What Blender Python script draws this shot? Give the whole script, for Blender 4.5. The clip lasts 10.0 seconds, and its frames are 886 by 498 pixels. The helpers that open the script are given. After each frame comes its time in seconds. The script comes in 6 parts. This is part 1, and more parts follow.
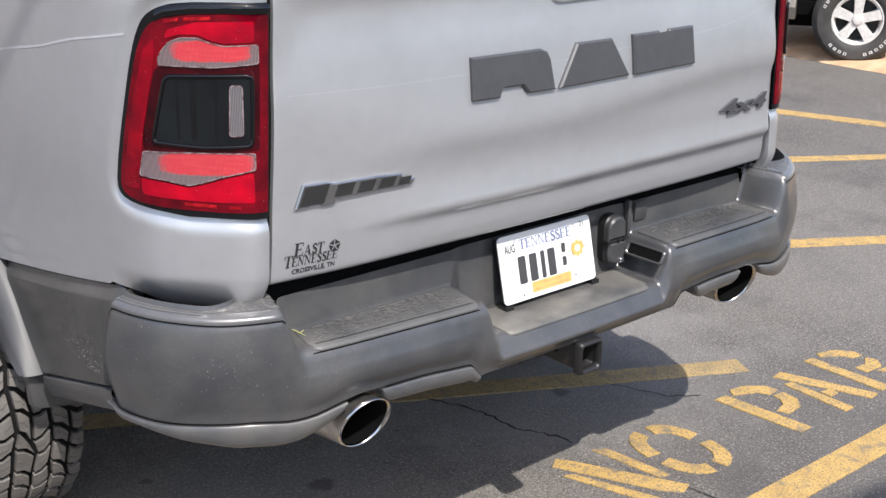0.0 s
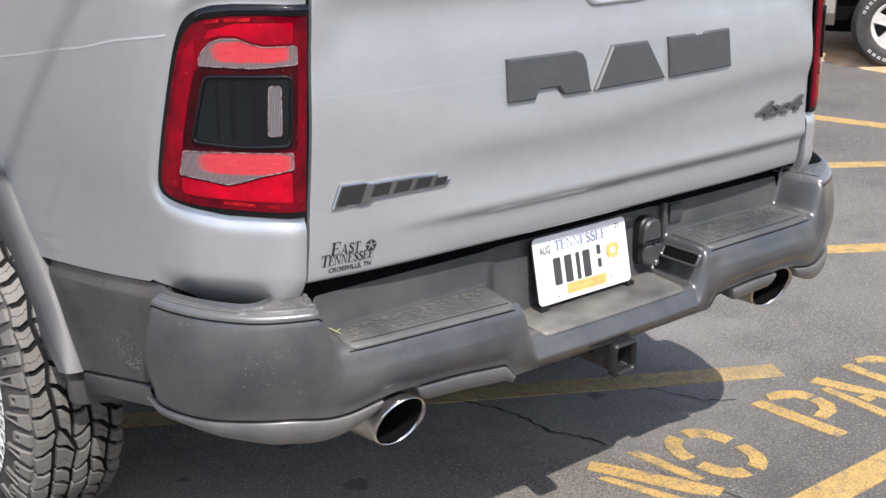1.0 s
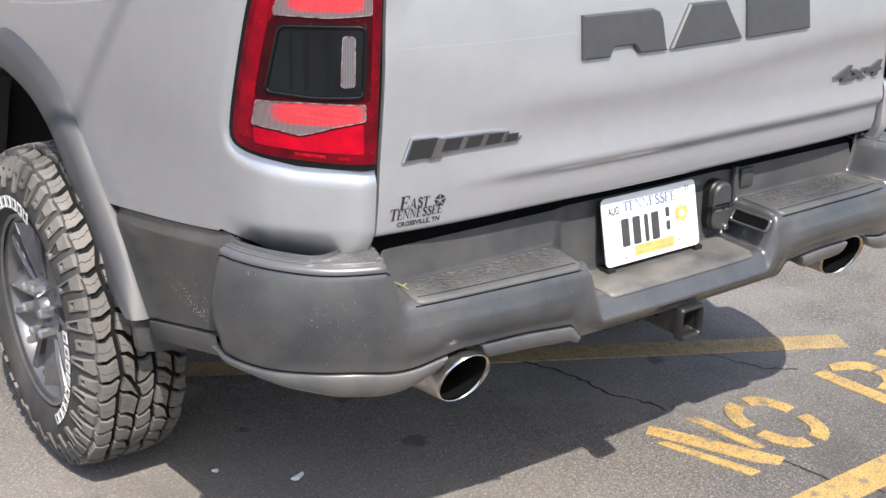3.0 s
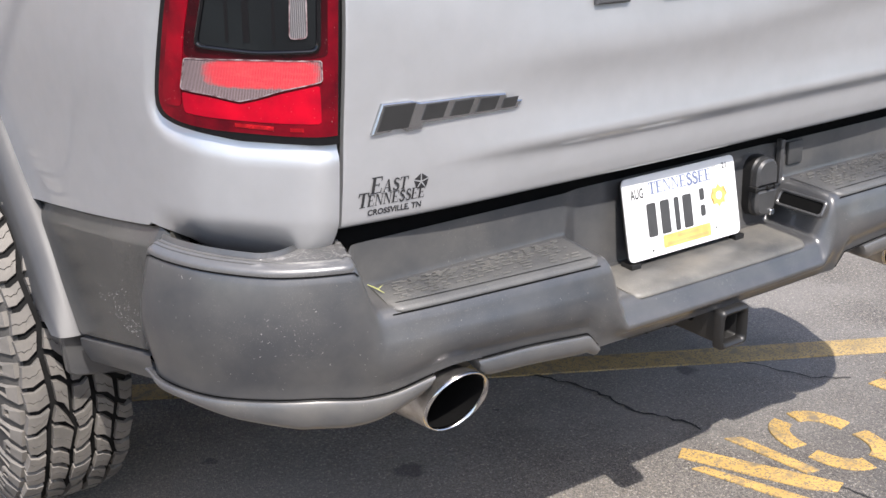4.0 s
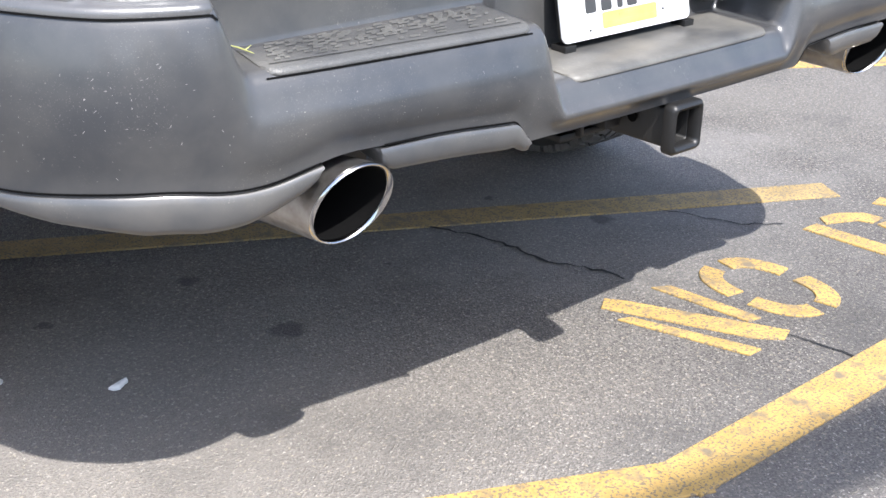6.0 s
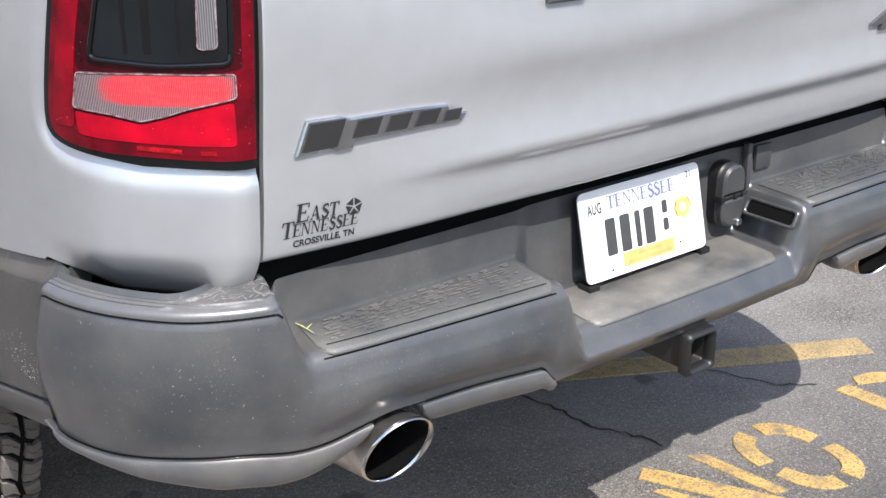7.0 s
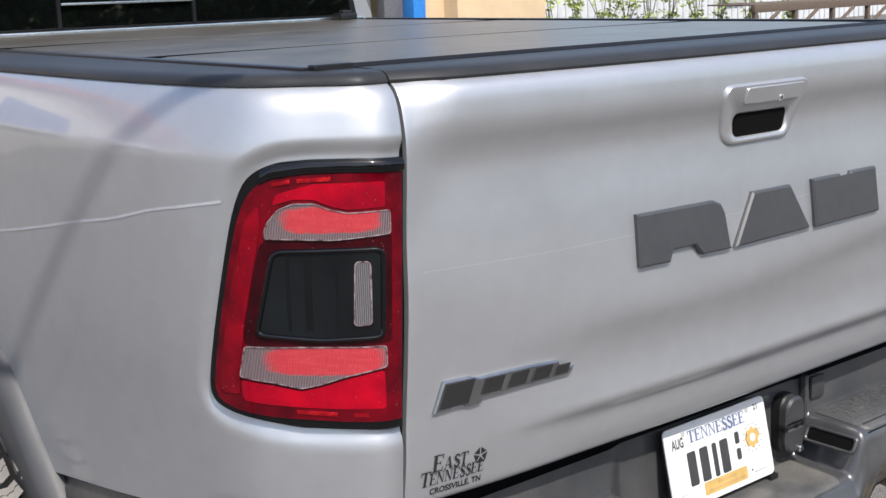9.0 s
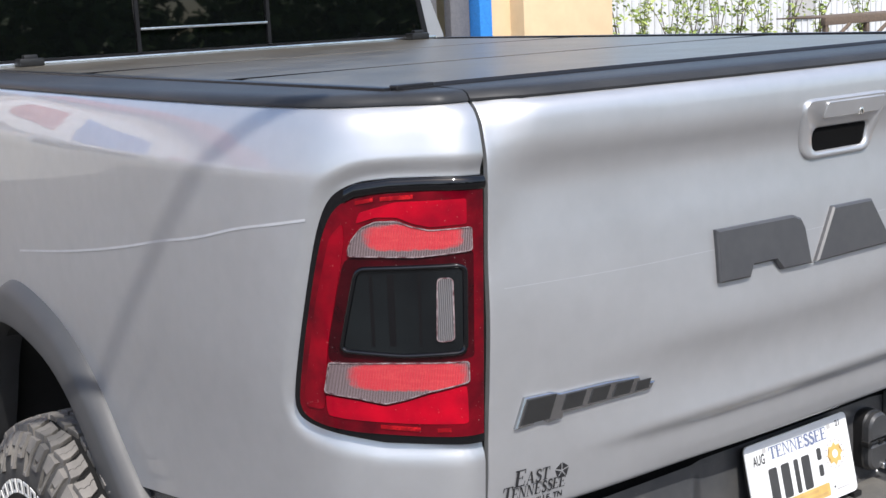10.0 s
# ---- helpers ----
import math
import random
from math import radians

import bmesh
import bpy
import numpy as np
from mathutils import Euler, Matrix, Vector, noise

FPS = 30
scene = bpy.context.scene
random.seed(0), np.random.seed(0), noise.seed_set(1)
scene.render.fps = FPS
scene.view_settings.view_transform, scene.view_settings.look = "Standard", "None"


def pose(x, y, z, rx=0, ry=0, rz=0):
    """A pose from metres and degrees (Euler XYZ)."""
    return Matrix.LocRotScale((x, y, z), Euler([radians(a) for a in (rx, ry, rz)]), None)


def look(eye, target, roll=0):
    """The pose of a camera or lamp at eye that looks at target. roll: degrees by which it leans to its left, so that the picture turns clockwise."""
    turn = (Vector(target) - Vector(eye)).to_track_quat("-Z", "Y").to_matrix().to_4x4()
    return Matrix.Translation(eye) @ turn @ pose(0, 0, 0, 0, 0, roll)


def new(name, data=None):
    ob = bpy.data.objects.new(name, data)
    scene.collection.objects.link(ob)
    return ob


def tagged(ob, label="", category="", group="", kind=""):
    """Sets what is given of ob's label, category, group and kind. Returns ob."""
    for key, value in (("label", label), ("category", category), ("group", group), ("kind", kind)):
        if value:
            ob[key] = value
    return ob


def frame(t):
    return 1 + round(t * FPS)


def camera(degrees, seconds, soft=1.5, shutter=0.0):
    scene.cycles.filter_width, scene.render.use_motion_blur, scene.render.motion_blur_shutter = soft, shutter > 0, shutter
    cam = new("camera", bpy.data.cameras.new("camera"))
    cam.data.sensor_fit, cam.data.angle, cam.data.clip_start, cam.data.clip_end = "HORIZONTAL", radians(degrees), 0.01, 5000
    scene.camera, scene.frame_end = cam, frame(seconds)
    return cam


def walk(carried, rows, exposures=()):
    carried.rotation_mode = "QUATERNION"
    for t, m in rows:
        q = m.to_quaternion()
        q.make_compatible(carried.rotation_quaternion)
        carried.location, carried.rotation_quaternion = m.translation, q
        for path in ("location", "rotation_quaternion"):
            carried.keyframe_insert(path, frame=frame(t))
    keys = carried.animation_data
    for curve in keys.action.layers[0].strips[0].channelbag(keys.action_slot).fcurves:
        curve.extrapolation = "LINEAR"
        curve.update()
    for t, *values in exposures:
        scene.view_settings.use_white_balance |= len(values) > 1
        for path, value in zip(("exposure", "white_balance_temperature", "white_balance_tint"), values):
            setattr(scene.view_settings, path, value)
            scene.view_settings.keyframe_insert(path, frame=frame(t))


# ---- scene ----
cam = camera(39.3, 10.0)
PATH = [
    (0, (-1.96, -1.871, 1.714), (-0.732, -0.432, 1.066), 0.4),
    (0.5, (-1.96, -1.886, 1.711), (-0.752, -0.423, 1.075), -0.1),
    (1, (-1.974, -1.889, 1.706), (-0.788, -0.41, 1.069), 0.1),
    (1.5, (-1.985, -1.888, 1.708), (-0.825, -0.391, 1.064), 0.6),
    (2, (-1.987, -1.878, 1.707), (-0.856, -0.363, 1.054), 0.9),
    (2.5, (-1.995, -1.876, 1.702), (-0.886, -0.35, 1.037), 0.9),
    (3, (-1.992, -1.856, 1.689), (-0.883, -0.343, 0.993), 0.9),
    (3.2, (-1.973, -1.846, 1.672), (-0.867, -0.335, 0.971), 0.7),
    (4.3, (-1.588, -1.378, 1.383), (-0.498, 0.155, 0.701), -0.9),
    (4.5, (-1.551, -1.298, 1.293), (-0.41, 0.18, 0.576), -0.1),
    (5, (-1.493, -1.209, 1.137), (-0.273, 0.162, 0.341), 1.4),
    (5.2, (-1.487, -1.205, 1.105), (-0.262, 0.153, 0.295), 1.3),
    (6.3, (-1.508, -1.215, 1.206), (-0.289, 0.156, 0.409), 0.8),
    (6.5, (-1.528, -1.254, 1.31), (-0.328, 0.139, 0.523), 0.7),
    (7, (-1.533, -1.345, 1.502), (-0.387, 0.125, 0.776), -0.5),
    (7.5, (-1.627, -1.393, 1.595), (-0.461, 0.121, 1.007), -2.4),
    (8, (-1.741, -1.393, 1.611), (-0.513, 0.104, 1.109), -2.3),
    (8.5, (-1.786, -1.37, 1.635), (-0.525, 0.114, 1.178), -1.5),
    (9, (-1.811, -1.361, 1.652), (-0.578, 0.156, 1.231), -1.8),
    (9.5, (-1.84, -1.362, 1.656), (-0.665, 0.208, 1.261), -2.7),
    (10, (-1.839, -1.363, 1.655), (-0.686, 0.225, 1.266), -2.8),
]
walk(cam, [(t, look(eye, target, roll)) for t, eye, target, roll in PATH], [(0.0, 1.02, 6600, 12), (2.0, 1.15, 6700, 12), (3.0, 1.25, 6750, 12), (4.5, 1.47, 6650, 13), (5.2, 1.71, 6500, 12), (6.3, 1.56, 6300, 11), (6.5, 1.52, 6300, 11), (7.0, 1.34, 6500, 11), (7.5, 1.08, 6600, 11), (8.5, 0.73, 6650, 11), (9.0, 0.72, 6600, 11), (10.0, 0.87, 6500, 11)])

# ---- light ----
SUN_TO = Vector((-0.228, -0.70, 1.0)).normalized()
world = bpy.data.worlds.new("world")
scene.world = world
world.use_nodes = True
wn = world.node_tree.nodes
sky = wn.new("ShaderNodeTexSky")
sky.sky_type = "NISHITA"
sky.sun_disc = False
sky.sun_elevation = math.asin(SUN_TO.z)
sky.sun_rotation = math.atan2(SUN_TO.x, SUN_TO.y)
sky.air_density, sky.dust_density = 1.0, 1.8
wn["Background"].inputs["Strength"].default_value = 0.15
world.node_tree.links.new(sky.outputs[0], wn["Background"].inputs["Color"])
sun = new("sun", bpy.data.lights.new("sun", "SUN"))
sun.data.energy, sun.data.angle, sun.data.color = 3.3, radians(0.53), (1.0, 0.975, 0.935)
sun.matrix_world = look(SUN_TO * 30, (0, 0, 0))

# ---- materials ----


def material(name):
    m = bpy.data.materials.new(name)
    m.use_nodes = True
    return m, m.node_tree.nodes, m.node_tree.links, m.node_tree.nodes["Principled BSDF"]


def coords(nodes, links, scale=(1, 1, 1)):
    c, mp = nodes.new("ShaderNodeTexCoord"), nodes.new("ShaderNodeMapping")
    mp.inputs["Scale"].default_value = scale
    g = nodes.new("ShaderNodeNewGeometry")
    links.new(g.outputs["Position"], mp.inputs["Vector"])
    nodes.remove(c)
    return mp.outputs[0]


def noise_fac(nodes, links, vec, scale, detail=4.0, lo=0.35, hi=0.65, rough=0.55):
    n = nodes.new("ShaderNodeTexNoise")
    n.inputs["Scale"].default_value, n.inputs["Detail"].default_value, n.inputs["Roughness"].default_value = scale, detail, rough
    links.new(vec, n.inputs["Vector"])
    r = nodes.new("ShaderNodeMapRange")
    r.inputs["From Min"].default_value, r.inputs["From Max"].default_value = lo, hi
    links.new(n.outputs["Fac"], r.inputs["Value"])
    return r.outputs["Result"]


def mix(nodes, links, fac, a, b):
    m = nodes.new("ShaderNodeMix")
    m.data_type = "RGBA"
    if isinstance(fac, (int, float)):
        m.inputs[0].default_value = fac
    else:
        links.new(fac, m.inputs[0])
    for v, k in ((a, 6), (b, 7)):
        if isinstance(v, (tuple, list)):
            m.inputs[k].default_value = (*v, 1)
        else:
            links.new(v, m.inputs[k])
    return m.outputs[2]


def bump(nodes, links, bsdf, height, strength, dist):
    b = nodes.new("ShaderNodeBump")
    b.inputs["Strength"].default_value, b.inputs["Distance"].default_value = strength, dist
    links.new(height, b.inputs["Height"])
    links.new(b.outputs[0], bsdf.inputs["Normal"])


def maths(nodes, links, op, a, b=0.5):
    m = nodes.new("ShaderNodeMath")
    m.operation = op
    for v, k in ((a, 0), (b, 1)):
        if isinstance(v, (int, float)):
            m.inputs[k].default_value = v
        else:
            links.new(v, m.inputs[k])
    return m.outputs[0]


def basic(name, color, rough=0.5, metal=0.0, color2=None, scale=30.0, coat=0.0, bumps=0.0, spec=0.5, lo=0.35, hi=0.65):
    m, n, l, b = material(name)
    v = coords(n, l)
    c2 = color2 or tuple(c * 0.8 for c in color)
    l.new(mix(n, l, noise_fac(n, l, v, scale, lo=lo, hi=hi), color, c2), b.inputs["Base Color"])
    b.inputs["Roughness"].default_value, b.inputs["Metallic"].default_value = rough, metal
    b.inputs["Coat Weight"].default_value, b.inputs["Coat Roughness"].default_value = coat, 0.04
    b.inputs["Specular IOR Level"].default_value = spec
    if bumps:
        bump(n, l, b, noise_fac(n, l, v, scale * 12, lo=0.2, hi=0.8), bumps, 0.0006)
    return m


def dusty(name, color, dust, rough, amount=0.5, grain=900.0, grain_strength=0.25, scratches=True, metal=0.0, coat=0.0):
    """Moulded plastic with a fine grain, a dust film and scattered pale specks."""
    m, n, l, b = material(name)
    v = coords(n, l)
    film = maths(n, l, "MULTIPLY", noise_fac(n, l, v, 6, 7, 0.36, 0.72, 0.62), amount)
    c = mix(n, l, film, color, dust)
    if scratches:
        spots = maths(n, l, "MAXIMUM", noise_fac(n, l, v, 230, 2, 0.70, 0.74), maths(n, l, "MULTIPLY", noise_fac(n, l, v, 520, 2, 0.62, 0.70), 0.4))
        patch = noise_fac(n, l, v, 10, 3, 0.47, 0.62)
        c = mix(n, l, maths(n, l, "MULTIPLY", maths(n, l, "MULTIPLY", spots, patch), 0.36), c, tuple(min(1, d * 2.2) for d in dust))
    l.new(c, b.inputs["Base Color"])
    b.inputs["Metallic"].default_value, b.inputs["Coat Weight"].default_value, b.inputs["Coat Roughness"].default_value = metal, coat, 0.12
    r = n.new("ShaderNodeMapRange")
    r.inputs["To Min"].default_value, r.inputs["To Max"].default_value = rough, min(1, rough + 0.14)
    l.new(film, r.inputs["Value"])
    l.new(r.outputs[0], b.inputs["Roughness"])
    bump(n, l, b, noise_fac(n, l, v, grain, 2, 0.3, 0.7), grain_strength, 0.0004)
    return m


def paint_silver():
    m, n, l, b = material("silver_paint")
    v = coords(n, l)
    broad = noise_fac(n, l, v, 2.5, 4, 0.3, 0.7)
    fine = noise_fac(n, l, v, 26, 3, 0.3, 0.7)
    c = mix(n, l, fine, (0.475, 0.48, 0.49), (0.50, 0.505, 0.515))
    c = mix(n, l, maths(n, l, "MULTIPLY", broad, 0.14), c, (0.33, 0.32, 0.31))
    l.new(c, b.inputs["Base Color"])
    r = n.new("ShaderNodeMapRange")
    r.inputs["To Min"].default_value, r.inputs["To Max"].default_value = 0.38, 0.46
    l.new(noise_fac(n, l, v, 7, 6, 0.3, 0.7, 0.6), r.inputs["Value"])
    b.inputs["Metallic"].default_value = 0.70
    l.new(r.outputs[0], b.inputs["Roughness"])
    b.inputs["Coat Weight"].default_value, b.inputs["Coat Roughness"].default_value = 0.8, 0.03
    return m


def asphalt():
    m, n, l, b = material("asphalt")
    v = coords(n, l)
    vor = n.new("ShaderNodeTexVoronoi")
    vor.inputs["Scale"].default_value = 300
    l.new(v, vor.inputs["Vector"])
    ramp = n.new("ShaderNodeValToRGB")
    ramp.color_ramp.elements[0].color, ramp.color_ramp.elements[1].color = (0.016, 0.015, 0.015, 1), (0.180, 0.163, 0.146, 1)
    sep = n.new("ShaderNodeSeparateColor")
    l.new(vor.outputs["Color"], sep.inputs[0])
    l.new(sep.outputs[0], ramp.inputs[0])
    c = mix(n, l, noise_fac(n, l, v, 1.3, 5, 0.35, 0.65), ramp.outputs[0], mix(n, l, 0.5, ramp.outputs[0], (0.135, 0.124, 0.113)))
    pits = noise_fac(n, l, v, 90, 3, 0.58, 0.66)
    c = mix(n, l, maths(n, l, "MULTIPLY", pits, 0.55), c, (0.045, 0.042, 0.040))
    pale = noise_fac(n, l, v, 125, 2, 0.62, 0.66)
    c = mix(n, l, maths(n, l, "MULTIPLY", pale, 0.5), c, (0.52, 0.485, 0.425))
    straw = noise_fac(n, l, v, 105, 2, 0.62, 0.67)
    c = mix(n, l, maths(n, l, "MULTIPLY", straw, 0.55), c, (0.36, 0.31, 0.23))
    # pale patches behind, under and beside the truck, a darker one among the letters
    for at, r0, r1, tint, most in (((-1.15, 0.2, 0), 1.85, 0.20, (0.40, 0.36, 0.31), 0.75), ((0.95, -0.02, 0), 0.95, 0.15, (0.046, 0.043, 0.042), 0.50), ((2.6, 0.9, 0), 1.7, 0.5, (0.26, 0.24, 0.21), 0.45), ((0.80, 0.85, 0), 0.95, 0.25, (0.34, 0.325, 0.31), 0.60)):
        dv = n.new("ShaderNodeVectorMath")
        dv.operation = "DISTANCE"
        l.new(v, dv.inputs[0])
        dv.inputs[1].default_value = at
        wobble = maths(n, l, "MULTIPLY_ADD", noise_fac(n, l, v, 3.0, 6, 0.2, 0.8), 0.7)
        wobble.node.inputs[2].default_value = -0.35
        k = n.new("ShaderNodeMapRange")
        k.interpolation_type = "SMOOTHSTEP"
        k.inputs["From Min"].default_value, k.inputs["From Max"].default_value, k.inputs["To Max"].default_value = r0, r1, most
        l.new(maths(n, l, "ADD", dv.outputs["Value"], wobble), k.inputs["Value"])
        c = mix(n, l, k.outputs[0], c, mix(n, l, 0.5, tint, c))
    dark = noise_fac(n, l, v, 2.3, 7, 0.52, 0.70, 0.65)
    c = mix(n, l, maths(n, l, "MULTIPLY", dark, 0.45), c, (0.05, 0.048, 0.046))
    # oil drips
    for x, y, r in ((-0.255, 0.627, 0.045), (-0.29, 0.95, 0.03), (0.67, 0.62, 0.035), (0.1, 0.75, 0.012), (-0.62, 0.95, 0.02), (0.55, 0.9, 0.015)):
        d = n.new("ShaderNodeVectorMath")
        d.operation = "DISTANCE"
        wob = n.new("ShaderNodeTexNoise")
        wob.inputs["Scale"].default_value = 40
        l.new(v, wob.inputs["Vector"])
        add = n.new("ShaderNodeVectorMath")
        add.operation = "MULTIPLY_ADD"
        l.new(wob.outputs["Color"], add.inputs[0])
        add.inputs[1].default_value, add.inputs[2].default_value = (0.05, 0.05, 0), (-0.025, -0.025, 0)
        add2 = n.new("ShaderNodeVectorMath")
        l.new(v, add2.inputs[0]), l.new(add.outputs[0], add2.inputs[1])
        l.new(add2.outputs[0], d.inputs[0])
        d.inputs[1].default_value = (x, y, 0)
        k = n.new("ShaderNodeMapRange")
        k.inputs["From Min"].default_value, k.inputs["From Max"].default_value = r, r * 0.6
        k.inputs["To Max"].default_value = 0.6
        l.new(d.outputs["Value"], k.inputs["Value"])
        c = mix(n, l, k.outputs[0], c, (0.03, 0.03, 0.032))
    l.new(c, b.inputs["Base Color"])
    b.inputs["Roughness"].default_value = 0.88
    bump(n, l, b, vor.outputs["Distance"], 0.8, 0.004)
    return m


def road_paint(name, color):
    m, n, l, b = material(name)
    v = coords(n, l)
    wear = maths(n, l, "MAXIMUM", noise_fac(n, l, v, 170, 3, 0.52, 0.60), noise_fac(n, l, v, 20, 6, 0.54, 0.68))
    c = mix(n, l, noise_fac(n, l, v, 14, 4), color, tuple(k * 0.78 for k in color))
    c = mix(n, l, maths(n, l, "MULTIPLY", wear, 0.85), c, (0.12, 0.105, 0.085))
    l.new(c, b.inputs["Base Color"])
    b.inputs["Roughness"].default_value = 0.8
    bump(n, l, b, noise_fac(n, l, v, 190, 3, 0.2, 0.8), 0.6, 0.003)
    return m


def ribbed(name, color, color2, rough=0.12):
    """Clear moulded optic over a reflector, with fine upright flutes."""
    m, n, l, b = material(name)
    v = coords(n, l)
    sep = n.new("ShaderNodeSeparateXYZ")
    l.new(v, sep.inputs[0])
    s = maths(n, l, "SUBTRACT", sep.outputs[1], sep.outputs[0])
    w = maths(n, l, "SINE", maths(n, l, "MULTIPLY", s, 1500.0), 0)
    f = maths(n, l, "MULTIPLY_ADD", w, 0.5)
    l.new(mix(n, l, f, color, color2), b.inputs["Base Color"])
    b.inputs["Roughness"].default_value = rough
    b.inputs["Coat Weight"].default_value = 1.0
    b.inputs["Coat Roughness"].default_value = 0.03
    bump(n, l, b, w, 0.5, 0.0008)
    return m


def lamp_optic(name, centre, half):
    """Fluted clear optic whose lamp core shows red in its middle."""
    m, n, l, b = material(name)
    tc, sp = n.new("ShaderNodeTexCoord"), n.new("ShaderNodeSeparateXYZ")
    l.new(tc.outputs["Generated"], sp.inputs[0])
    a = maths(n, l, "DIVIDE", maths(n, l, "SUBTRACT", sp.outputs[0], centre[0]), half[0])
    c = maths(n, l, "DIVIDE", maths(n, l, "SUBTRACT", sp.outputs[2], centre[1]), half[1])
    a, c = maths(n, l, "POWER", maths(n, l, "ABSOLUTE", a), 4.0), maths(n, l, "POWER", maths(n, l, "ABSOLUTE", c), 4.0)
    v = coords(n, l)
    d = maths(n, l, "ADD", maths(n, l, "ADD", a, c), maths(n, l, "MULTIPLY", noise_fac(n, l, v, 120, 3, 0.3, 0.7), 0.35))
    r = n.new("ShaderNodeMapRange")
    r.interpolation_type = "SMOOTHSTEP"
    r.inputs["From Min"].default_value, r.inputs["From Max"].default_value = 0.55, 1.35
    l.new(d, r.inputs["Value"])
    sep = n.new("ShaderNodeSeparateXYZ")
    l.new(v, sep.inputs[0])
    w = maths(n, l, "SINE", maths(n, l, "MULTIPLY", maths(n, l, "SUBTRACT", sep.outputs[1], sep.outputs[0]), 1900.0), 0)
    f = maths(n, l, "MULTIPLY_ADD", w, 0.5)
    rag = noise_fac(n, l, v, 260, 3, 0.35, 0.65)
    streak = noise_fac(n, l, coords(n, l, (25, 25, 190)), 1.0, 3, 0.42, 0.60)
    core = mix(n, l, maths(n, l, 'MULTIPLY', streak, rag), mix(n, l, f, (0.50, 0.014, 0.028), (0.44, 0.05, 0.06)), (0.52, 0.05, 0.055))
    edge = mix(n, l, f, (0.030, 0.014, 0.016), (0.24, 0.185, 0.19))
    l.new(mix(n, l, r.outputs[0], core, edge), b.inputs["Base Color"])
    b.inputs["Roughness"].default_value = 0.12
    b.inputs["Coat Weight"].default_value, b.inputs["Coat Roughness"].default_value = 1.0, 0.03
    bump(n, l, b, w, 0.5, 0.0008)
    return m


def red_lens(name, color, color2, scale, sparkle=0.0):
    """Deep red moulded lens over a faceted reflector."""
    m, n, l, b = material(name)
    v = coords(n, l)
    c = mix(n, l, noise_fac(n, l, v, scale, 3, 0.34, 0.68), color, color2)
    vor = n.new("ShaderNodeTexVoronoi")
    vor.inputs["Scale"].default_value = 420
    l.new(v, vor.inputs["Vector"])
    sc = n.new("ShaderNodeSeparateColor")
    l.new(vor.outputs["Color"], sc.inputs[0])
    patch = noise_fac(n, l, v, 34, 2, 0.45, 0.62)
    c = mix(n, l, maths(n, l, "MULTIPLY", maths(n, l, "MULTIPLY", sc.outputs[0], patch), sparkle), c, (0.50, 0.01, 0.015))
    dust = noise_fac(n, l, v, 300, 2, 0.725, 0.75)
    c = mix(n, l, maths(n, l, "MULTIPLY", dust, 0.28), c, (0.5, 0.36, 0.35))
    l.new(c, b.inputs["Base Color"])
    b.inputs["Roughness"].default_value = 0.22
    b.inputs["Specular IOR Level"].default_value = 0.05
    b.inputs["Coat Weight"].default_value, b.inputs["Coat Roughness"].default_value = 0.45, 0.02
    return m


def foliage(name, a, c2):
    m, n, l, b = material(name)
    g = n.new("ShaderNodeNewGeometry")
    l.new(mix(n, l, g.outputs["Random Per Island"], a, c2), b.inputs["Base Color"])
    b.inputs["Roughness"].default_value = 0.55
    b.inputs["Subsurface Weight"].default_value = 0.0
    return m


SILVER = paint_silver()
PLASTIC = dusty("bumper_plastic", (0.044, 0.046, 0.050), (0.20, 0.184, 0.160), 0.31, 0.28, 1300, 0.05, metal=0.2, coat=0.35)
VALANCE = dusty("valance_plastic", (0.065, 0.067, 0.071), (0.22, 0.20, 0.17), 0.33, 0.40, 1000, 0.08, metal=0.25, coat=0.3)
PAD = dusty("step_pad_rubber", (0.046, 0.047, 0.049), (0.20, 0.19, 0.165), 0.42, 0.36, 420, 0.8)
WALLP = dusty("inner_wall_plastic", (0.028, 0.029, 0.031), (0.10, 0.098, 0.092), 0.45, 0.3, 900, 0.25)
TRIM = dusty("gloss_dark_trim", (0.034, 0.034, 0.032), (0.14, 0.13, 0.115), 0.24, 0.22, 1200, 0.03)
FLARE = dusty("flare_plastic", (0.040, 0.041, 0.043), (0.095, 0.091, 0.087), 0.50, 0.3, 1200, 0.04, False, metal=0.15)
# near-black: shade of hollows put into the colour; also plain black parts
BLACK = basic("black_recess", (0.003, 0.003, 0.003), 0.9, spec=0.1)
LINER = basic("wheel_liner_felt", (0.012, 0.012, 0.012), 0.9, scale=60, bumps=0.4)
GLOSSBLACK = basic("gloss_black_lens", (0.003, 0.003, 0.004), 0.05, coat=0.15, scale=20, spec=0.4)
SMOKE = basic("smoked_module", (0.004, 0.005, 0.006), 0.05, coat=0.0, scale=8, color2=(0.007, 0.009, 0.010), spec=0.35)
RED = red_lens("red_lens", (0.22, 0.0006, 0.008), (0.09, 0.0005, 0.005), 16)
REDPANEL = red_lens("red_panel", (0.40, 0.0006, 0.012), (0.19, 0.0006, 0.009), 14)
REDBASE = red_lens("red_outer_lens", (0.135, 0.0006, 0.006), (0.055, 0.0006, 0.004), 20)
REDDEEP = red_lens("deep_red_lens", (0.036, 0.0006, 0.003), (0.018, 0.0005, 0.002), 25)
OPTIC_UP = lamp_optic("upper_lamp_optic", (.51, .55), (.40, .37))
OPTIC_LOW = lamp_optic("lower_lamp_optic", (.56, .66), (.43, .36))
RIMCLEAR = basic("moulded_clear_rim", (0.30, 0.24, 0.245), 0.15, coat=1.0, scale=90, color2=(0.08, 0.03, 0.035))
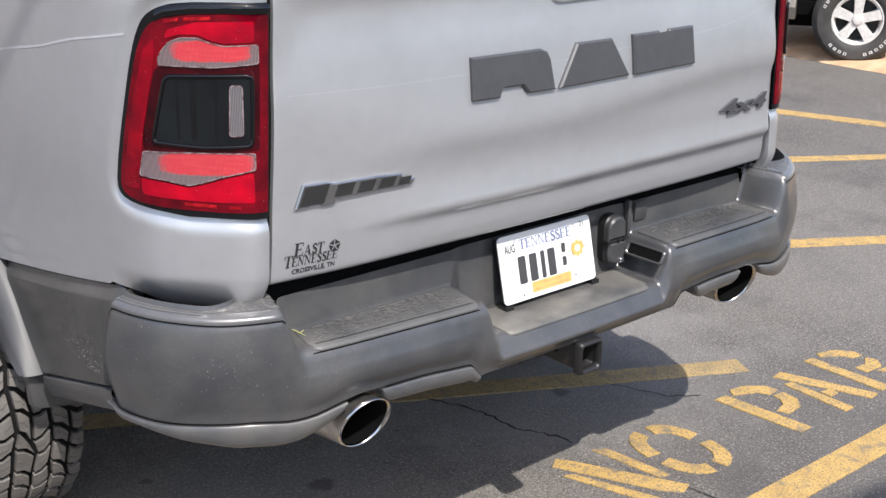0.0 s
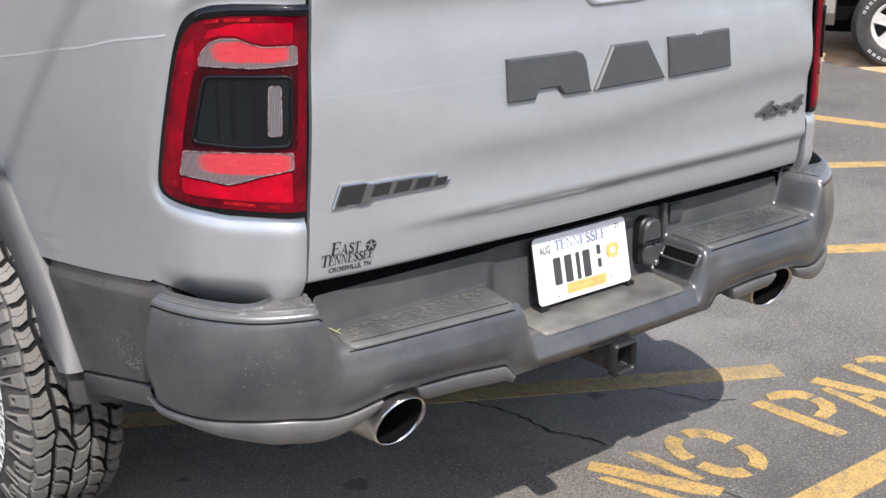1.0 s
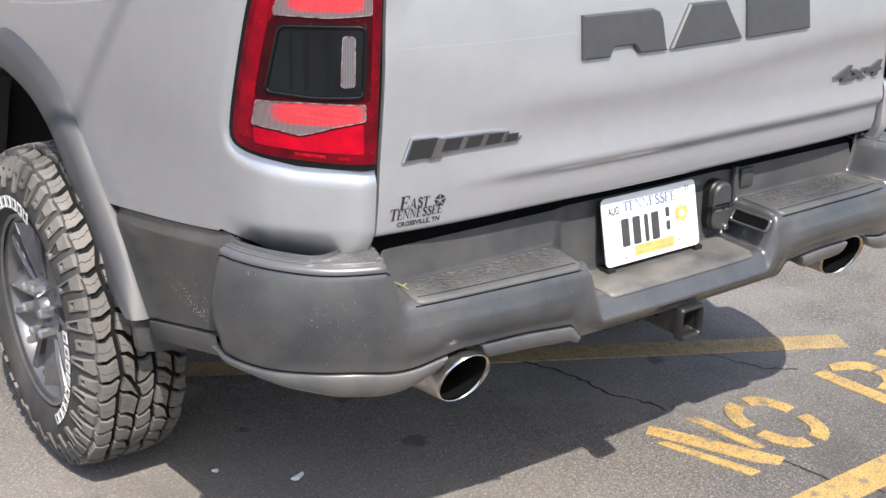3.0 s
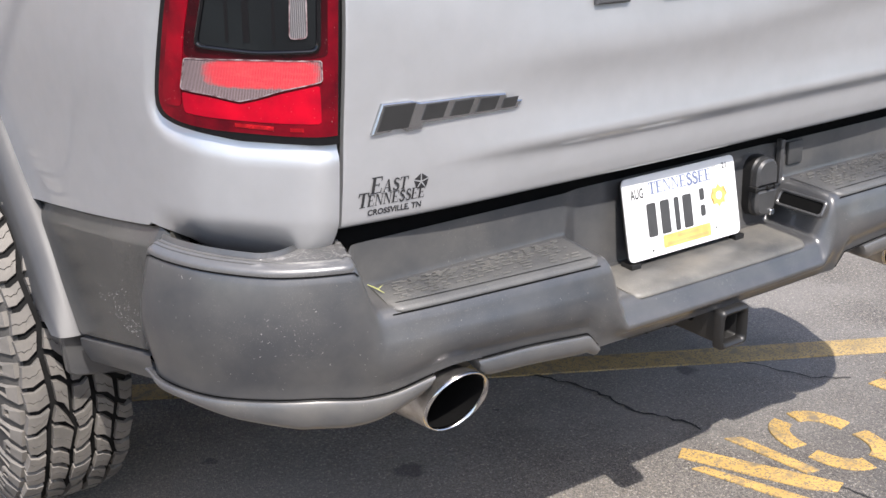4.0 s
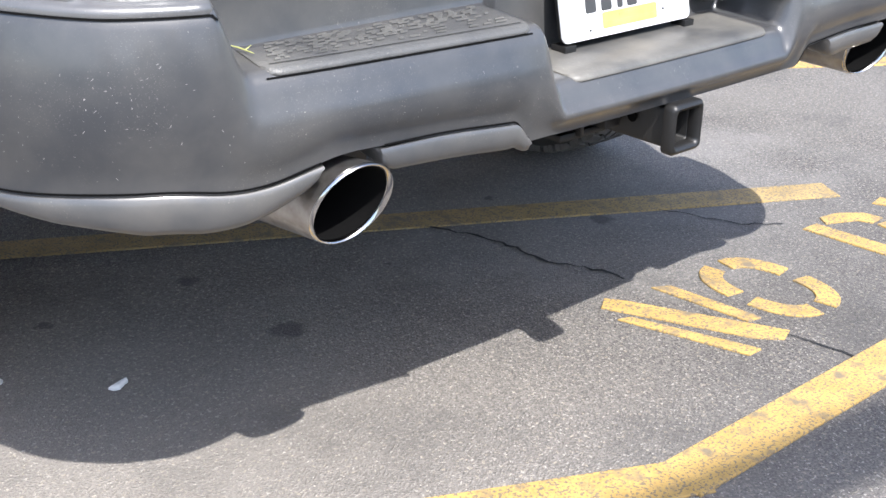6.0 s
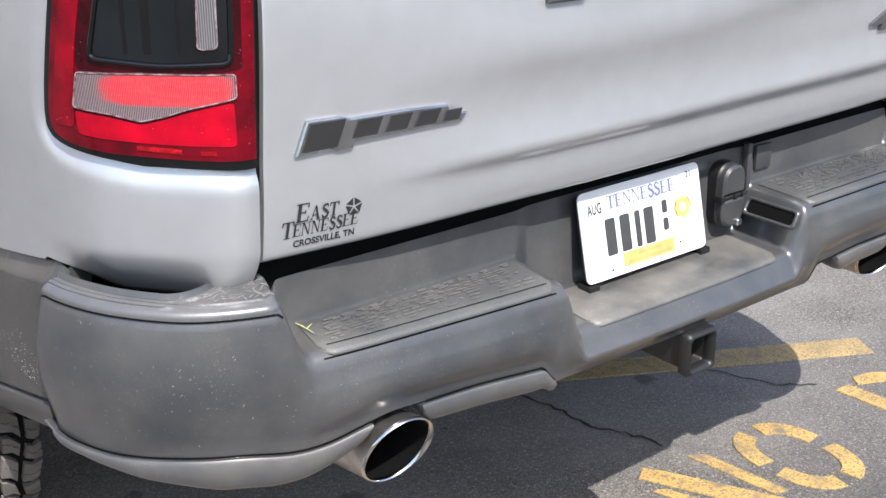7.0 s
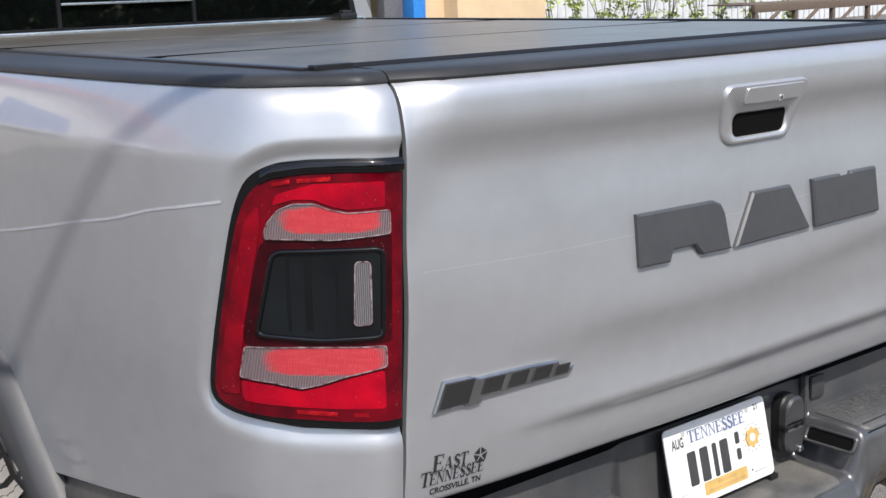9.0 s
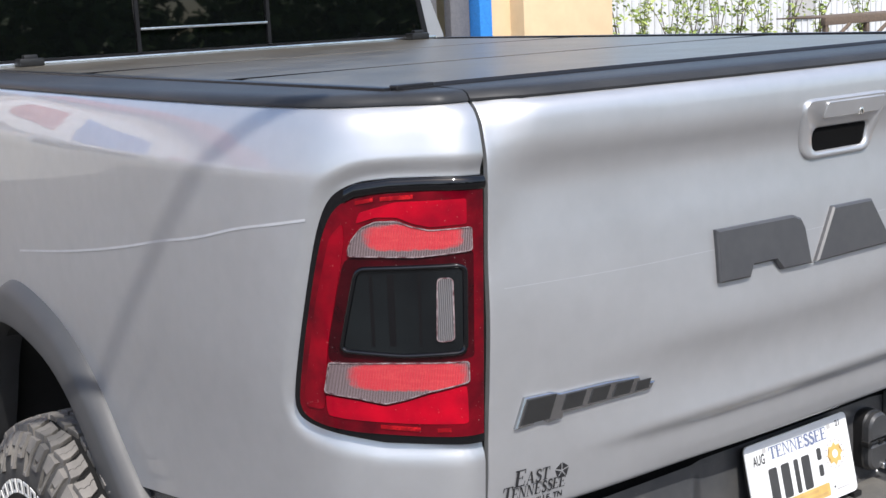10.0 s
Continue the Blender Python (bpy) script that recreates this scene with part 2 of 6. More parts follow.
CLEARW = ribbed("reversing_optic", (0.05, 0.05, 0.053), (0.17, 0.16, 0.165))
CHROME = basic("exhaust_chrome", (0.46, 0.445, 0.43), 0.42, 1.0, (0.28, 0.26, 0.24), 28, coat=0.5, bumps=0.1)
POLISH = basic("polished_chrome", (0.58, 0.565, 0.55), 0.14, 1.0, (0.40, 0.385, 0.37), 34, coat=0.5)
SOOT = basic("exhaust_soot", (0.003, 0.003, 0.003), 0.9, spec=0.1)
STEEL = dusty("black_powder_coat", (0.007, 0.007, 0.007), (0.035, 0.030, 0.026), 0.42, 0.2, 400, 0.3)
BADGE = basic("badge_grey", (0.052, 0.053, 0.056), 0.40, color2=(0.045, 0.046, 0.05), scale=40)
BADGEDARK = basic("badge_dark_face", (0.022, 0.022, 0.022), 0.35)
BADGECHROME = basic("badge_satin_edge", (0.44, 0.44, 0.445), 0.26, 1.0)
DECAL = basic("black_vinyl", (0.02, 0.02, 0.022), 0.35)
RUBBER = dusty("tyre_rubber", (0.024, 0.023, 0.022), (0.12, 0.112, 0.10), 0.72, 0.4, 300, 0.3, False)
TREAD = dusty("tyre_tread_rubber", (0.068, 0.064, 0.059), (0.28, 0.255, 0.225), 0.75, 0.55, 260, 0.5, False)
# near-black groove floor: the shade between tread blocks put into the colour
GROOVESHADE = basic("groove_shade", (0.010, 0.010, 0.010), 0.95, scale=40, spec=0.1)
WHITERUB = basic("raised_white_rubber", (0.62, 0.61, 0.58), 0.7)
RIMDARK = basic("rim_dark_paint", (0.14, 0.14, 0.142), 0.34, 0.45, coat=0.3)
RIMCUT = basic("rim_machined", (0.62, 0.61, 0.60), 0.32, 1.0, (0.52, 0.51, 0.50), 80)
NUT = basic("lug_nut_chrome", (0.75, 0.74, 0.71), 0.22, 0.9)
PLATEWHITE = basic("plate_white", (0.66, 0.66, 0.655), 0.45, color2=(0.61, 0.615, 0.61), scale=12)
PLATEBLUE = basic("plate_blue_print", (0.14, 0.17, 0.28), 0.5)
PLATEINK = basic("plate_black_print", (0.045, 0.045, 0.045), 0.5)
PLATEGOLD = basic("plate_gold_print", (0.58, 0.38, 0.12), 0.5)
PLATEGREY = basic("plate_grey_print", (0.42, 0.41, 0.40), 0.5)
PLATEAMBER = basic("plate_brown_print", (0.50, 0.32, 0.12), 0.5)
COVER = dusty("tonneau_skin", (0.058, 0.050, 0.038), (0.15, 0.132, 0.098), 0.28, 0.5, 700, 0.2, False)
CAP = dusty("rail_cap_plastic", (0.020, 0.021, 0.023), (0.08, 0.078, 0.075), 0.42, 0.25, 800, 0.2, False)
SEAL = basic("rubber_seal", (0.012, 0.012, 0.013), 0.3)
BRIGHT = basic("bright_aluminium", (0.75, 0.75, 0.74), 0.25, 1.0)
# paler body paint that stands for a thin line of reflected light
LIGHTLINE = basic("painted_glint", (0.54, 0.55, 0.57), 0.38, 0.4, (0.60, 0.61, 0.63), 25, coat=0.6)
SUVRIM = basic("pale_alloy", (0.70, 0.68, 0.64), 0.4, 0.25)
STRIPRED = red_lens("reflector_red", (0.16, 0.001, 0.006), (0.24, 0.004, 0.007), 60, 1.0)
GLASS = basic("tinted_glass", (0.002, 0.0025, 0.0025), 0.02, coat=0.0, spec=0.5)
ASPHALT = asphalt()
YELLOW = road_paint("yellow_road_paint", (0.46, 0.295, 0.088))
# duller yellow for the line under the truck; its shade put into the colour
YELLOWSHADED = road_paint("shaded_yellow_paint", (0.35, 0.245, 0.10))
# cracks are flat ribbons; the shadow inside them is put into this colour
CRACKSHADE = basic("crack_shadow", (0.02, 0.019, 0.018), 0.95)
DIRT = basic("orange_dirt", (0.52, 0.36, 0.22), 0.95, color2=(0.40, 0.25, 0.14), scale=6, bumps=0.8)
PAPER = basic("pale_litter", (0.78, 0.77, 0.74), 0.8)
TAN = basic("tan_stucco", (0.62, 0.47, 0.29), 0.9, color2=(0.57, 0.43, 0.265), scale=3, bumps=0.5)
BLUE = basic("blue_gloss_paint", (0.03, 0.22, 0.62), 0.35)
GREYM = basic("grey_door_metal", (0.13, 0.13, 0.14), 0.45)
SIDING = basic("white_metal_siding", (0.58, 0.59, 0.60), 0.4, color2=(0.52, 0.53, 0.54), scale=2)
WOOD = basic("weathered_deck_wood", (0.12, 0.085, 0.06), 0.8, color2=(0.08, 0.06, 0.045), scale=14)
BEIGE = basic("beige_block_wall", (0.56, 0.525, 0.47), 0.85, color2=(0.51, 0.48, 0.43), scale=2)
SIGNWHITE = basic("sign_white", (0.84, 0.84, 0.83), 0.5, color2=(0.80, 0.80, 0.79), scale=3)
REDTRIM = basic("red_fascia", (0.45, 0.05, 0.05), 0.5)
BARK = basic("bark", (0.10, 0.075, 0.05), 0.9, scale=20)
LEAF = foliage("fresh_leaves", (0.19, 0.27, 0.06), (0.36, 0.41, 0.12))
LEAFDARK = foliage("dark_leaves", (0.05, 0.11, 0.02), (0.13, 0.20, 0.04))
SCUFFPALE = basic("pale_scuff", (0.30, 0.29, 0.275), 0.6, color2=(0.16, 0.155, 0.15), scale=200)
SOCKET = dusty("socket_plastic", (0.030, 0.031, 0.033), (0.11, 0.105, 0.098), 0.38, 0.3, 700, 0.2)
STRAW = basic("dry_leaf", (0.42, 0.44, 0.16), 0.7)
PADTOP = dusty("scuffed_pad_top", (0.045, 0.046, 0.047), (0.22, 0.21, 0.195), 0.42, 0.5, 260, 0.9)
DUSTPAD = dusty("dusty_centre_step", (0.050, 0.050, 0.049), (0.26, 0.242, 0.205), 0.45, 0.52, 330, 0.5)
for dull in (CAP, SEAL):
    dull.node_tree.nodes["Principled BSDF"].inputs["Specular IOR Level"].default_value = 0.22
CABLEM = basic("cable_jacket", (0.02, 0.02, 0.02), 0.6)
SUVPAINT = basic("pale_gold_paint", (0.50, 0.46, 0.40), 0.4, 0.5, coat=0.7)

# ---- mesh helpers ----


def link_mesh(name, vf, mat, parent=None, label="", smooth=True, angle=35):
    v, f = vf
    me = bpy.data.meshes.new(name)
    me.from_pydata([tuple(p) for p in v], [], f)
    me.validate()
    bm = bmesh.new()
    bm.from_mesh(me)
    bmesh.ops.recalc_face_normals(bm, faces=bm.faces)
    bm.to_mesh(me)
    bm.free()
    me.materials.append(mat)
    if smooth:
        me.shade_smooth()
        me.set_sharp_from_angle(angle=radians(angle))
    ob = new(name, me)
    if parent is not None:
        ob.parent = parent
    return tagged(ob, label)


def empty(name, label, category, at=(0, 0, 0), group="", kind=""):
    e = new(name)
    e.location = at
    e.empty_display_size = 0.1
    bpy.context.view_layer.update()
    return tagged(e, label, category, group, kind)


def join(*many):
    v, f = [], []
    for a, b in many:
        k = len(v)
        v += [tuple(p) for p in a]
        f += [[i + k for i in q] for q in b]
    return v, f


def grid(rows, close_u=False, close_v=False):
    """Quads over a table of points."""
    n, m = len(rows), len(rows[0])
    v = [tuple(p) for r in rows for p in r]
    f = []
    for i in range(n if close_u else n - 1):
        for j in range(m if close_v else m - 1):
            a, b = i * m + j, i * m + (j + 1) % m
            c, d = ((i + 1) % n) * m + (j + 1) % m, ((i + 1) % n) * m + j
            f.append([a, b, c, d])
    return v, f


def box(lo, hi, bevel=0.0, seg=2):
    bm = bmesh.new()
    bmesh.ops.create_cube(bm, size=1.0)
    for v in bm.verts:
        v.co = [lo[i] + (v.co[i] + 0.5) * (hi[i] - lo[i]) for i in range(3)]
    if bevel:
        bmesh.ops.bevel(bm, geom=bm.edges[:], offset=bevel, segments=seg, profile=0.6, affect="EDGES")
    bm.verts.index_update()
    vf = ([v.co[:] for v in bm.verts], [[v.index for v in f.verts] for f in bm.faces])
    bm.free()
    return vf


def moved(vf, m):
    return [tuple(m @ Vector(p)) for p in vf[0]], vf[1]


def tube(path, r, n=10, cap=True):
    P = [Vector(p) for p in path]
    rows = []
    for i, p in enumerate(P):
        d = (P[min(i + 1, len(P) - 1)] - P[max(i - 1, 0)]).normalized()
        up = Vector((0, 0, 1)) if abs(d.z) < 0.9 else Vector((0, 1, 0))
        a = d.cross(up).normalized()
        b = a.cross(d)
        rr = r[i] if isinstance(r, (list, tuple)) else r
        rows.append([p + rr * (math.cos(t) * a + math.sin(t) * b) for t in np.linspace(0, 2 * math.pi, n, endpoint=False)])
    v, f = grid(rows, close_v=True)
    if cap:
        f += [list(range(n)), list(range(len(v) - n, len(v)))]
    return v, f


def lathe(profile, n=48, m=None):
    """profile: (radius, height) pairs about the z axis."""
    rows = [[(r * math.cos(t), r * math.sin(t), h) for t in np.linspace(0, 2 * math.pi, n, endpoint=False)] for r, h in profile]
    vf = grid(rows, close_v=True)
    return moved(vf, m) if m is not None else vf


def inset_poly(poly, d):
    out = []
    n = len(poly)
    area = sum(poly[i][0] * poly[(i + 1) % n][1] - poly[(i + 1) % n][0] * poly[i][1] for i in range(n))
    sgn = 1 if area > 0 else -1
    for i in range(n):
        p, q, r = (Vector(poly[k % n]) for k in (i - 1, i, i + 1))
        a, b = (q - p).normalized(), (r - q).normalized()
        na, nb = Vector((-a.y, a.x)) * sgn, Vector((-b.y, b.x)) * sgn
        s = na + nb
        s = s / max(0.35, s.length_squared / 2) if s.length > 1e-6 else na
        out.append(tuple(q + s * d))
    return out


def slab(poly, place, lo, hi, bevel):
    """A plate with the outline poly, from height lo to hi over a surface; place(u, v, h) gives the point. Its front edge is bevelled."""
    ins = inset_poly(poly, bevel)
    n = len(poly)
    v = [place(*p, lo) for p in poly] + [place(*p, hi - bevel) for p in poly] + [place(*p, hi) for p in ins]
    f = [[k * n + i, k * n + (i + 1) % n, (k + 1) * n + (i + 1) % n, (k + 1) * n + i] for k in (0, 1) for i in range(n)]
    bm = bmesh.new()
    for p in v:
        bm.verts.new(p)
    bm.verts.ensure_lookup_table()
    for q in f:
        bm.faces.new([bm.verts[i] for i in q])
    top = bm.faces.new([bm.verts[2 * n + i] for i in range(n)])
    bmesh.ops.triangulate(bm, faces=[top])
    bm.verts.index_update()
    out = ([w.co[:] for w in bm.verts], [[w.index for w in q.verts] for q in bm.faces])
    bm.free()
    return out


def spline(pts, n=10):
    """Centripetal curve through the points."""
    P = [np.array(p, float) for p in pts]
    P = [2 * P[0] - P[1]] + P + [2 * P[-1] - P[-2]]
    out = []
    for i in range(1, len(P) - 2):
        a, b, c, d = P[i - 1:i + 3]
        ta, tb, tc = (np.linalg.norm(q - p) ** 0.5 for p, q in ((a, b), (b, c), (c, d)))
        m1 = ((b - a) / ta - (c - a) / (ta + tb) + (c - b) / tb) * tb
        m2 = ((c - b) / tb - (d - b) / (tb + tc) + (d - c) / tc) * tb
        for k in range(n):
            t = k / n
            out.append((2 * t**3 - 3 * t * t + 1) * b + (t**3 - 2 * t * t + t) * m1 + (-2 * t**3 + 3 * t * t) * c + (t**3 - t * t) * m2)
    out.append(P[-2])
    return np.array(out)


def smooth(x, a, b):
    t = min(1.0, max(0.0, (x - a) / (b - a)))
    return t * t * (3 - 2 * t)


def text_mesh(body, size, place, lo=0.0014, squeeze=1.0, slant=0.0, align="LEFT", bold=0.0):
    """Words in the built-in font, laid on a surface by place(u, v, h)."""
    cu = bpy.data.curves.new("words", "FONT")
    cu.body, cu.size, cu.align_x, cu.resolution_u, cu.offset = body, size, align, 3, bold
    ob = bpy.data.objects.new("words", cu)
    scene.collection.objects.link(ob)
    dg = bpy.context.evaluated_depsgraph_get()
    me = bpy.data.meshes.new_from_object(ob.evaluated_get(dg))
    v = [place(p.co.x * squeeze + p.co.y * slant, p.co.y, lo) for p in me.vertices]
    f = [list(p.vertices) for p in me.polygons]
    bpy.data.objects.remove(ob)
    bpy.data.meshes.remove(me)
    bpy.data.curves.remove(cu)
    return v, f


def rounded(w, h, r, n=5, cx=0.0, cy=0.0):
    out = []
    for k, (sx, sy) in enumerate(((1, 1), (-1, 1), (-1, -1), (1, -1))):
        for i in range(n + 1):
            a = math.pi / 2 * (k + i / n)
            out.append((cx + sx * (w / 2 - r) + r * math.cos(a), cy + sy * (h / 2 - r) + r * math.sin(a)))
    return out

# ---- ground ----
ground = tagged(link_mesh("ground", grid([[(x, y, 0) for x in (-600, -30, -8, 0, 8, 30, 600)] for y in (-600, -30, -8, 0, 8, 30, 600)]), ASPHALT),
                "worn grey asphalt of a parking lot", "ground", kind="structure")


def flat(name, poly, z, mat, parent, label=""):
    return link_mesh(name, slab(poly, lambda u, v, h: (u, v, h), 0.0, z, 0.0015), mat, parent, label, smooth=False)


def stripe(a, b, w):
    a, b = Vector(a), Vector(b)
    d = (b - a).normalized() * 0.06
    n = Vector((-d.y, d.x)).normalized() * w / 2
    pts, k = [], 14
    for i in range(k + 1):
        pts.append(a.lerp(b, i / k) + n * (1 + 0.06 * noise.noise((a.x + i * 3.1, 1, 0))))
    for i in range(k, -1, -1):
        pts.append(a.lerp(b, i / k) - n * (1 + 0.06 * noise.noise((a.x + i * 2.3, 7, 0))))
    return [tuple(p) for p in pts]


for a, b, w in (((-0.95, 1.579), (1.285, 0.376), 0.095), ((1.35, 1.75), (3.9, 0.16), 0.10), ((2.6, 2.62), (5.3, 0.85), 0.10),
                ((4.55, 3.05), (5.1, 1.3), 0.13), ((-0.085, -0.212), (5.5, -0.232), 0.100), ((-1.0, .239), (-0.035, -0.226), 0.098)):
    mk = tagged(flat("road_marking", stripe(a, b, w), 0.0055 if b[0] == 5.5 else 0.004, YELLOW if a[0] != -0.95 else YELLOWSHADED, None), "worn yellow painted parking line on the asphalt", "road marking", "painted parking lines", "structure")

# stencilled letters: strokes in metres, the foot at y = -0.03, the head at y = 0.29
STROKES = {
    "N": [[(0.283, 0.235), (0.312, 0.225), (0.405, -0.03), (0.365, -0.03)], [(0.297, 0.292), (0.335, 0.318), (0.365, 0.275), (0.515, -0.02), (0.475, -0.035), (0.43, 0.01)],
          [(0.455, 0.29), (0.495, 0.268), (0.52, 0.052), (0.484, 0.058)]],
    "P": [[(0.997, 0.27), (1.05, 0.268), (1.074, -0.034), (1.018, -0.034)], [(1.068, 0.252), (1.09, 0.285), (1.15, 0.275), (1.205, 0.232), (1.213, 0.185), (1.163, 0.182), (1.15, 0.215), (1.11, 0.235)],
          [(1.165, 0.17), (1.212, 0.165), (1.205, 0.105), (1.17, 0.07), (1.10, 0.062), (1.085, 0.10), (1.135, 0.112), (1.16, 0.14)]],
    "A": [[(1.283, 0.255), (1.335, 0.265), (1.44, -0.035), (1.395, -0.04)], [(1.263, 0.2), (1.296, 0.19), (1.292, -0.04), (1.247, -0.04)], [(1.305, 0.05), (1.345, 0.05), (1.36, 0.085), (1.305, 0.09)]],
    "R": [[(1.472, 0.265), (1.516, 0.262), (1.52, -0.03), (1.468, -0.03)], [(1.545, 0.25), (1.56, 0.275), (1.63, 0.255), (1.675, 0.2), (1.67, 0.165), (1.625, 0.175), (1.61, 0.21)],
          [(1.56, 0.125), (1.61, 0.12), (1.66, 0.15), (1.675, 0.11), (1.64, 0.075), (1.56, 0.08)], [(1.6, 0.065), (1.645, 0.06), (1.70, -0.03), (1.655, -0.035)]],
}


def o_arc(a0, a1, cx=0.66, cy=0.133, n=10):
    """One stencil piece of an O."""
    t = np.linspace(radians(a0), radians(a1), n)
    out = [(cx + 0.112 * math.copysign(abs(math.cos(k)) ** 0.8, math.cos(k)), cy + 0.155 * math.copysign(abs(math.sin(k)) ** 0.8, math.sin(k))) for k in t]
    return out + [(cx + 0.066 * math.copysign(abs(math.cos(k)) ** 0.8, math.cos(k)), cy + 0.105 * math.copysign(abs(math.sin(k)) ** 0.8, math.sin(k))) for k in t[::-1]]


STROKES["O"] = [o_arc(6, 82), o_arc(98, 174), o_arc(186, 262), o_arc(278, 354)]
for ch in "NOPAR":
    e = empty("painted_letter", f"worn yellow stencilled letter {ch} painted on asphalt", "road marking", group="stencilled warning letters", kind="structure")
    for s in STROKES[ch]:
        flat("stroke", s, 0.004, YELLOW, e)


def crack(points, w, seed):
    rnd = random.Random(seed)
    P = []
    for (x0, y0), (x1, y1) in zip(points, points[1:]):
        k = max(3, int(math.hypot(x1 - x0, y1 - y0) / 0.02))
        P += [(x0 + (x1 - x0) * i / k + rnd.uniform(-1, 1) * 0.006, y0 + (y1 - y0) * i / k + rnd.uniform(-1, 1) * 0.006) for i in range(k)]
    L, R = [], []
    for i, p in enumerate(P):
        q = P[min(i + 1, len(P) - 1)]
        o = P[max(0, i - 1)]
        d = Vector((q[0] - o[0], q[1] - o[1])).normalized()
        ww = w * rnd.uniform(0.3, 1.0)
        L.append((p[0] - d.y * ww, p[1] + d.x * ww, 0.003))
        R.append((p[0] + d.y * ww, p[1] - d.x * ww, 0.003))
    return grid([L, R])


link_mesh("crack", crack([(0.30, 0.86), (0.355, 0.744), (0.376, 0.649), (0.381, 0.527), (0.436, 0.416), (0.445, 0.333)], 0.006, 1), CRACKSHADE, ground, "thin dark crack in the asphalt", smooth=False)
link_mesh("crack", crack([(0.78, 0.66), (0.853, 0.507), (0.88, 0.45), (0.903, 0.389), (1.0, 0.30)], 0.003, 2), CRACKSHADE, ground, smooth=False)
link_mesh("crack", crack([(0.42, 0.07), (0.5, -0.04), (0.52, -0.16), (0.6, -0.3)], 0.003, 3), CRACKSHADE, ground, smooth=False)
for x, y, s, r in ((-0.621, 0.635, 0.016, 0.5), (-0.783, 0.786, 0.009, 1.0)):
    pts = [(x + s * (1 if k < 4 else 0.8) * math.cos(k * math.pi / 4 + r) * 1.3, y + 0.5 * s * math.sin(k * math.pi / 4 + r) + 0.2 * s * math.cos(k * 2.0)) for k in range(8)]
    tagged(link_mesh("litter", slab(pts, lambda u, v, h: (u, v, h + 0.004 * math.sin(u * 60)), 0.001, 0.010, 0.003), PAPER), "small crumpled pale scrap on the asphalt", "litter")

# dirt verge
edge = [(7.2, 7.5), (6.75, 4.6), (6.42, 3.8), (6.40, 3.45), (6.36, 2.95), (6.2, 1.8), (6.1, -2.0)]
rows = []
for k, (dx, z) in enumerate(((0, 0.002), (0.08, 0.03), (0.25, 0.05), (0.8, 0.07), (2.0, 0.08), (9.0, 0.10))):
    rows.append([(x + dx + 0.03 * noise.noise((p[0] * 9, p[1] * 9, k)), y, z + (0.02 * noise.noise((x * 3 + dx, y * 3, 2)) if k > 1 else 0)) for p in [0] for x, y in spline(edge, 8) for p in [(x, y)]])
tagged(link_mesh("verge", grid(rows), DIRT), "bare orange dirt verge beside the asphalt", "ground", kind="structure")

# ---- pickup truck: origin on the ground under the tailgate, x across, y towards the cab ----
truck = empty("pickup_truck", "silver full-size pickup truck with dark grey bumper and flares", "pickup truck")

PLAN = spline([(-.757, .0345), (-.772, .0325), (-.795, .037), (-.82, .053), (-.865, .095), (-.91, .142), (-.935, .178), (-.955, .235), (-.972, .32), (-.99, .5), (-1.0, .8),
               (-1.005, 1.2), (-1.0, 1.8), (-.99, 2.33)], 12)
ARC = np.r_[0, np.cumsum(np.linalg.norm(np.diff(PLAN, axis=0), axis=1))]
TOPROLL = spline([(.80, .0), (.95, .0), (1.1, .004), (1.3, .002), (1.38, .001), (1.414, .0005), (1.421, -.0005), (1.432, -.004), (1.46, -.0135), (1.49, -.025), (1.505, -.033), (1.513, -.039)], 8)
CORNER = spline([(.80, .0), (1.38, .001), (1.421, -.0005), (1.44, -.003), (1.46, -.0075), (1.485, -.015), (1.500, -.024), (1.508, -.032), (1.513, -.039)], 8)
LIGHT = [(.002, 1.012), (.071, 1.016), (.159, 1.0186), (.224, 1.028), (.284, 1.038), (.304, 1.047), (.3125, 1.060), (.3125, 1.083), (.277, 1.236), (.2415, 1.355), (.221, 1.3885),
         (.186, 1.408), (.137, 1.414), (.076, 1.414), (.002, 1.411)]


LIGHT = LIGHT[:3] + [tuple(p) for p in spline(LIGHT[3:13], 4)] + LIGHT[13:]


def gap_x(z):
    return .77 - .03 * (z - .88) / .63


WIDER, BACK = .002, .030  # the passenger side stands this much further out and back


def tail_y(x, z):
    k = smooth(x, -.62, -.30)
    # the hollow under the badges climbs towards the passenger side
    zz = z - .050 * smooth(x, -.05, .62) * smooth(z, 1.03, 1.10) * (1 - smooth(z, 1.20, 1.32))
    y = .042 * (x / .77) ** 2 - .006 - BACK * smooth(x, .1, .9) + (1 - k) * float(np.interp(z, TAILQ[:, 0], TAILQ[:, 1])) + k * float(np.interp(zz, TAILP[:, 0], TAILP[:, 1]))
    # flush with the bed side at the gap, but for the rounded foot
    e = smooth((x - WIDER if x > 0 else -x) - gap_x(z), -.09, -.002) * smooth(z, 1.20, 1.38)
    return y + e * (.0355 - (BACK if x > 0 else 0) - float(np.interp(z, CORNER[:, 0], CORNER[:, 1])) - y)


TAILP = spline([(.872, .022), (.876, .0175), (.885, .0155), (.90, .012), (.925, .010), (.936, .009), (.944, .006), (.957, -.004), (.966, -.006), (.985, -.0035), (1.02, .0), (1.05, -.001), (1.075, -.005), (1.10, -.0105), (1.125, -.0115), (1.16, -.009), (1.22, -.004), (1.29, .003),
                (1.35, .011), (1.385, .013), (1.41, .008), (1.435, -.001), (1.452, -.004), (1.470, -.0035), (1.49, -.001), (1.503, .004), (1.513, .018)], 8)


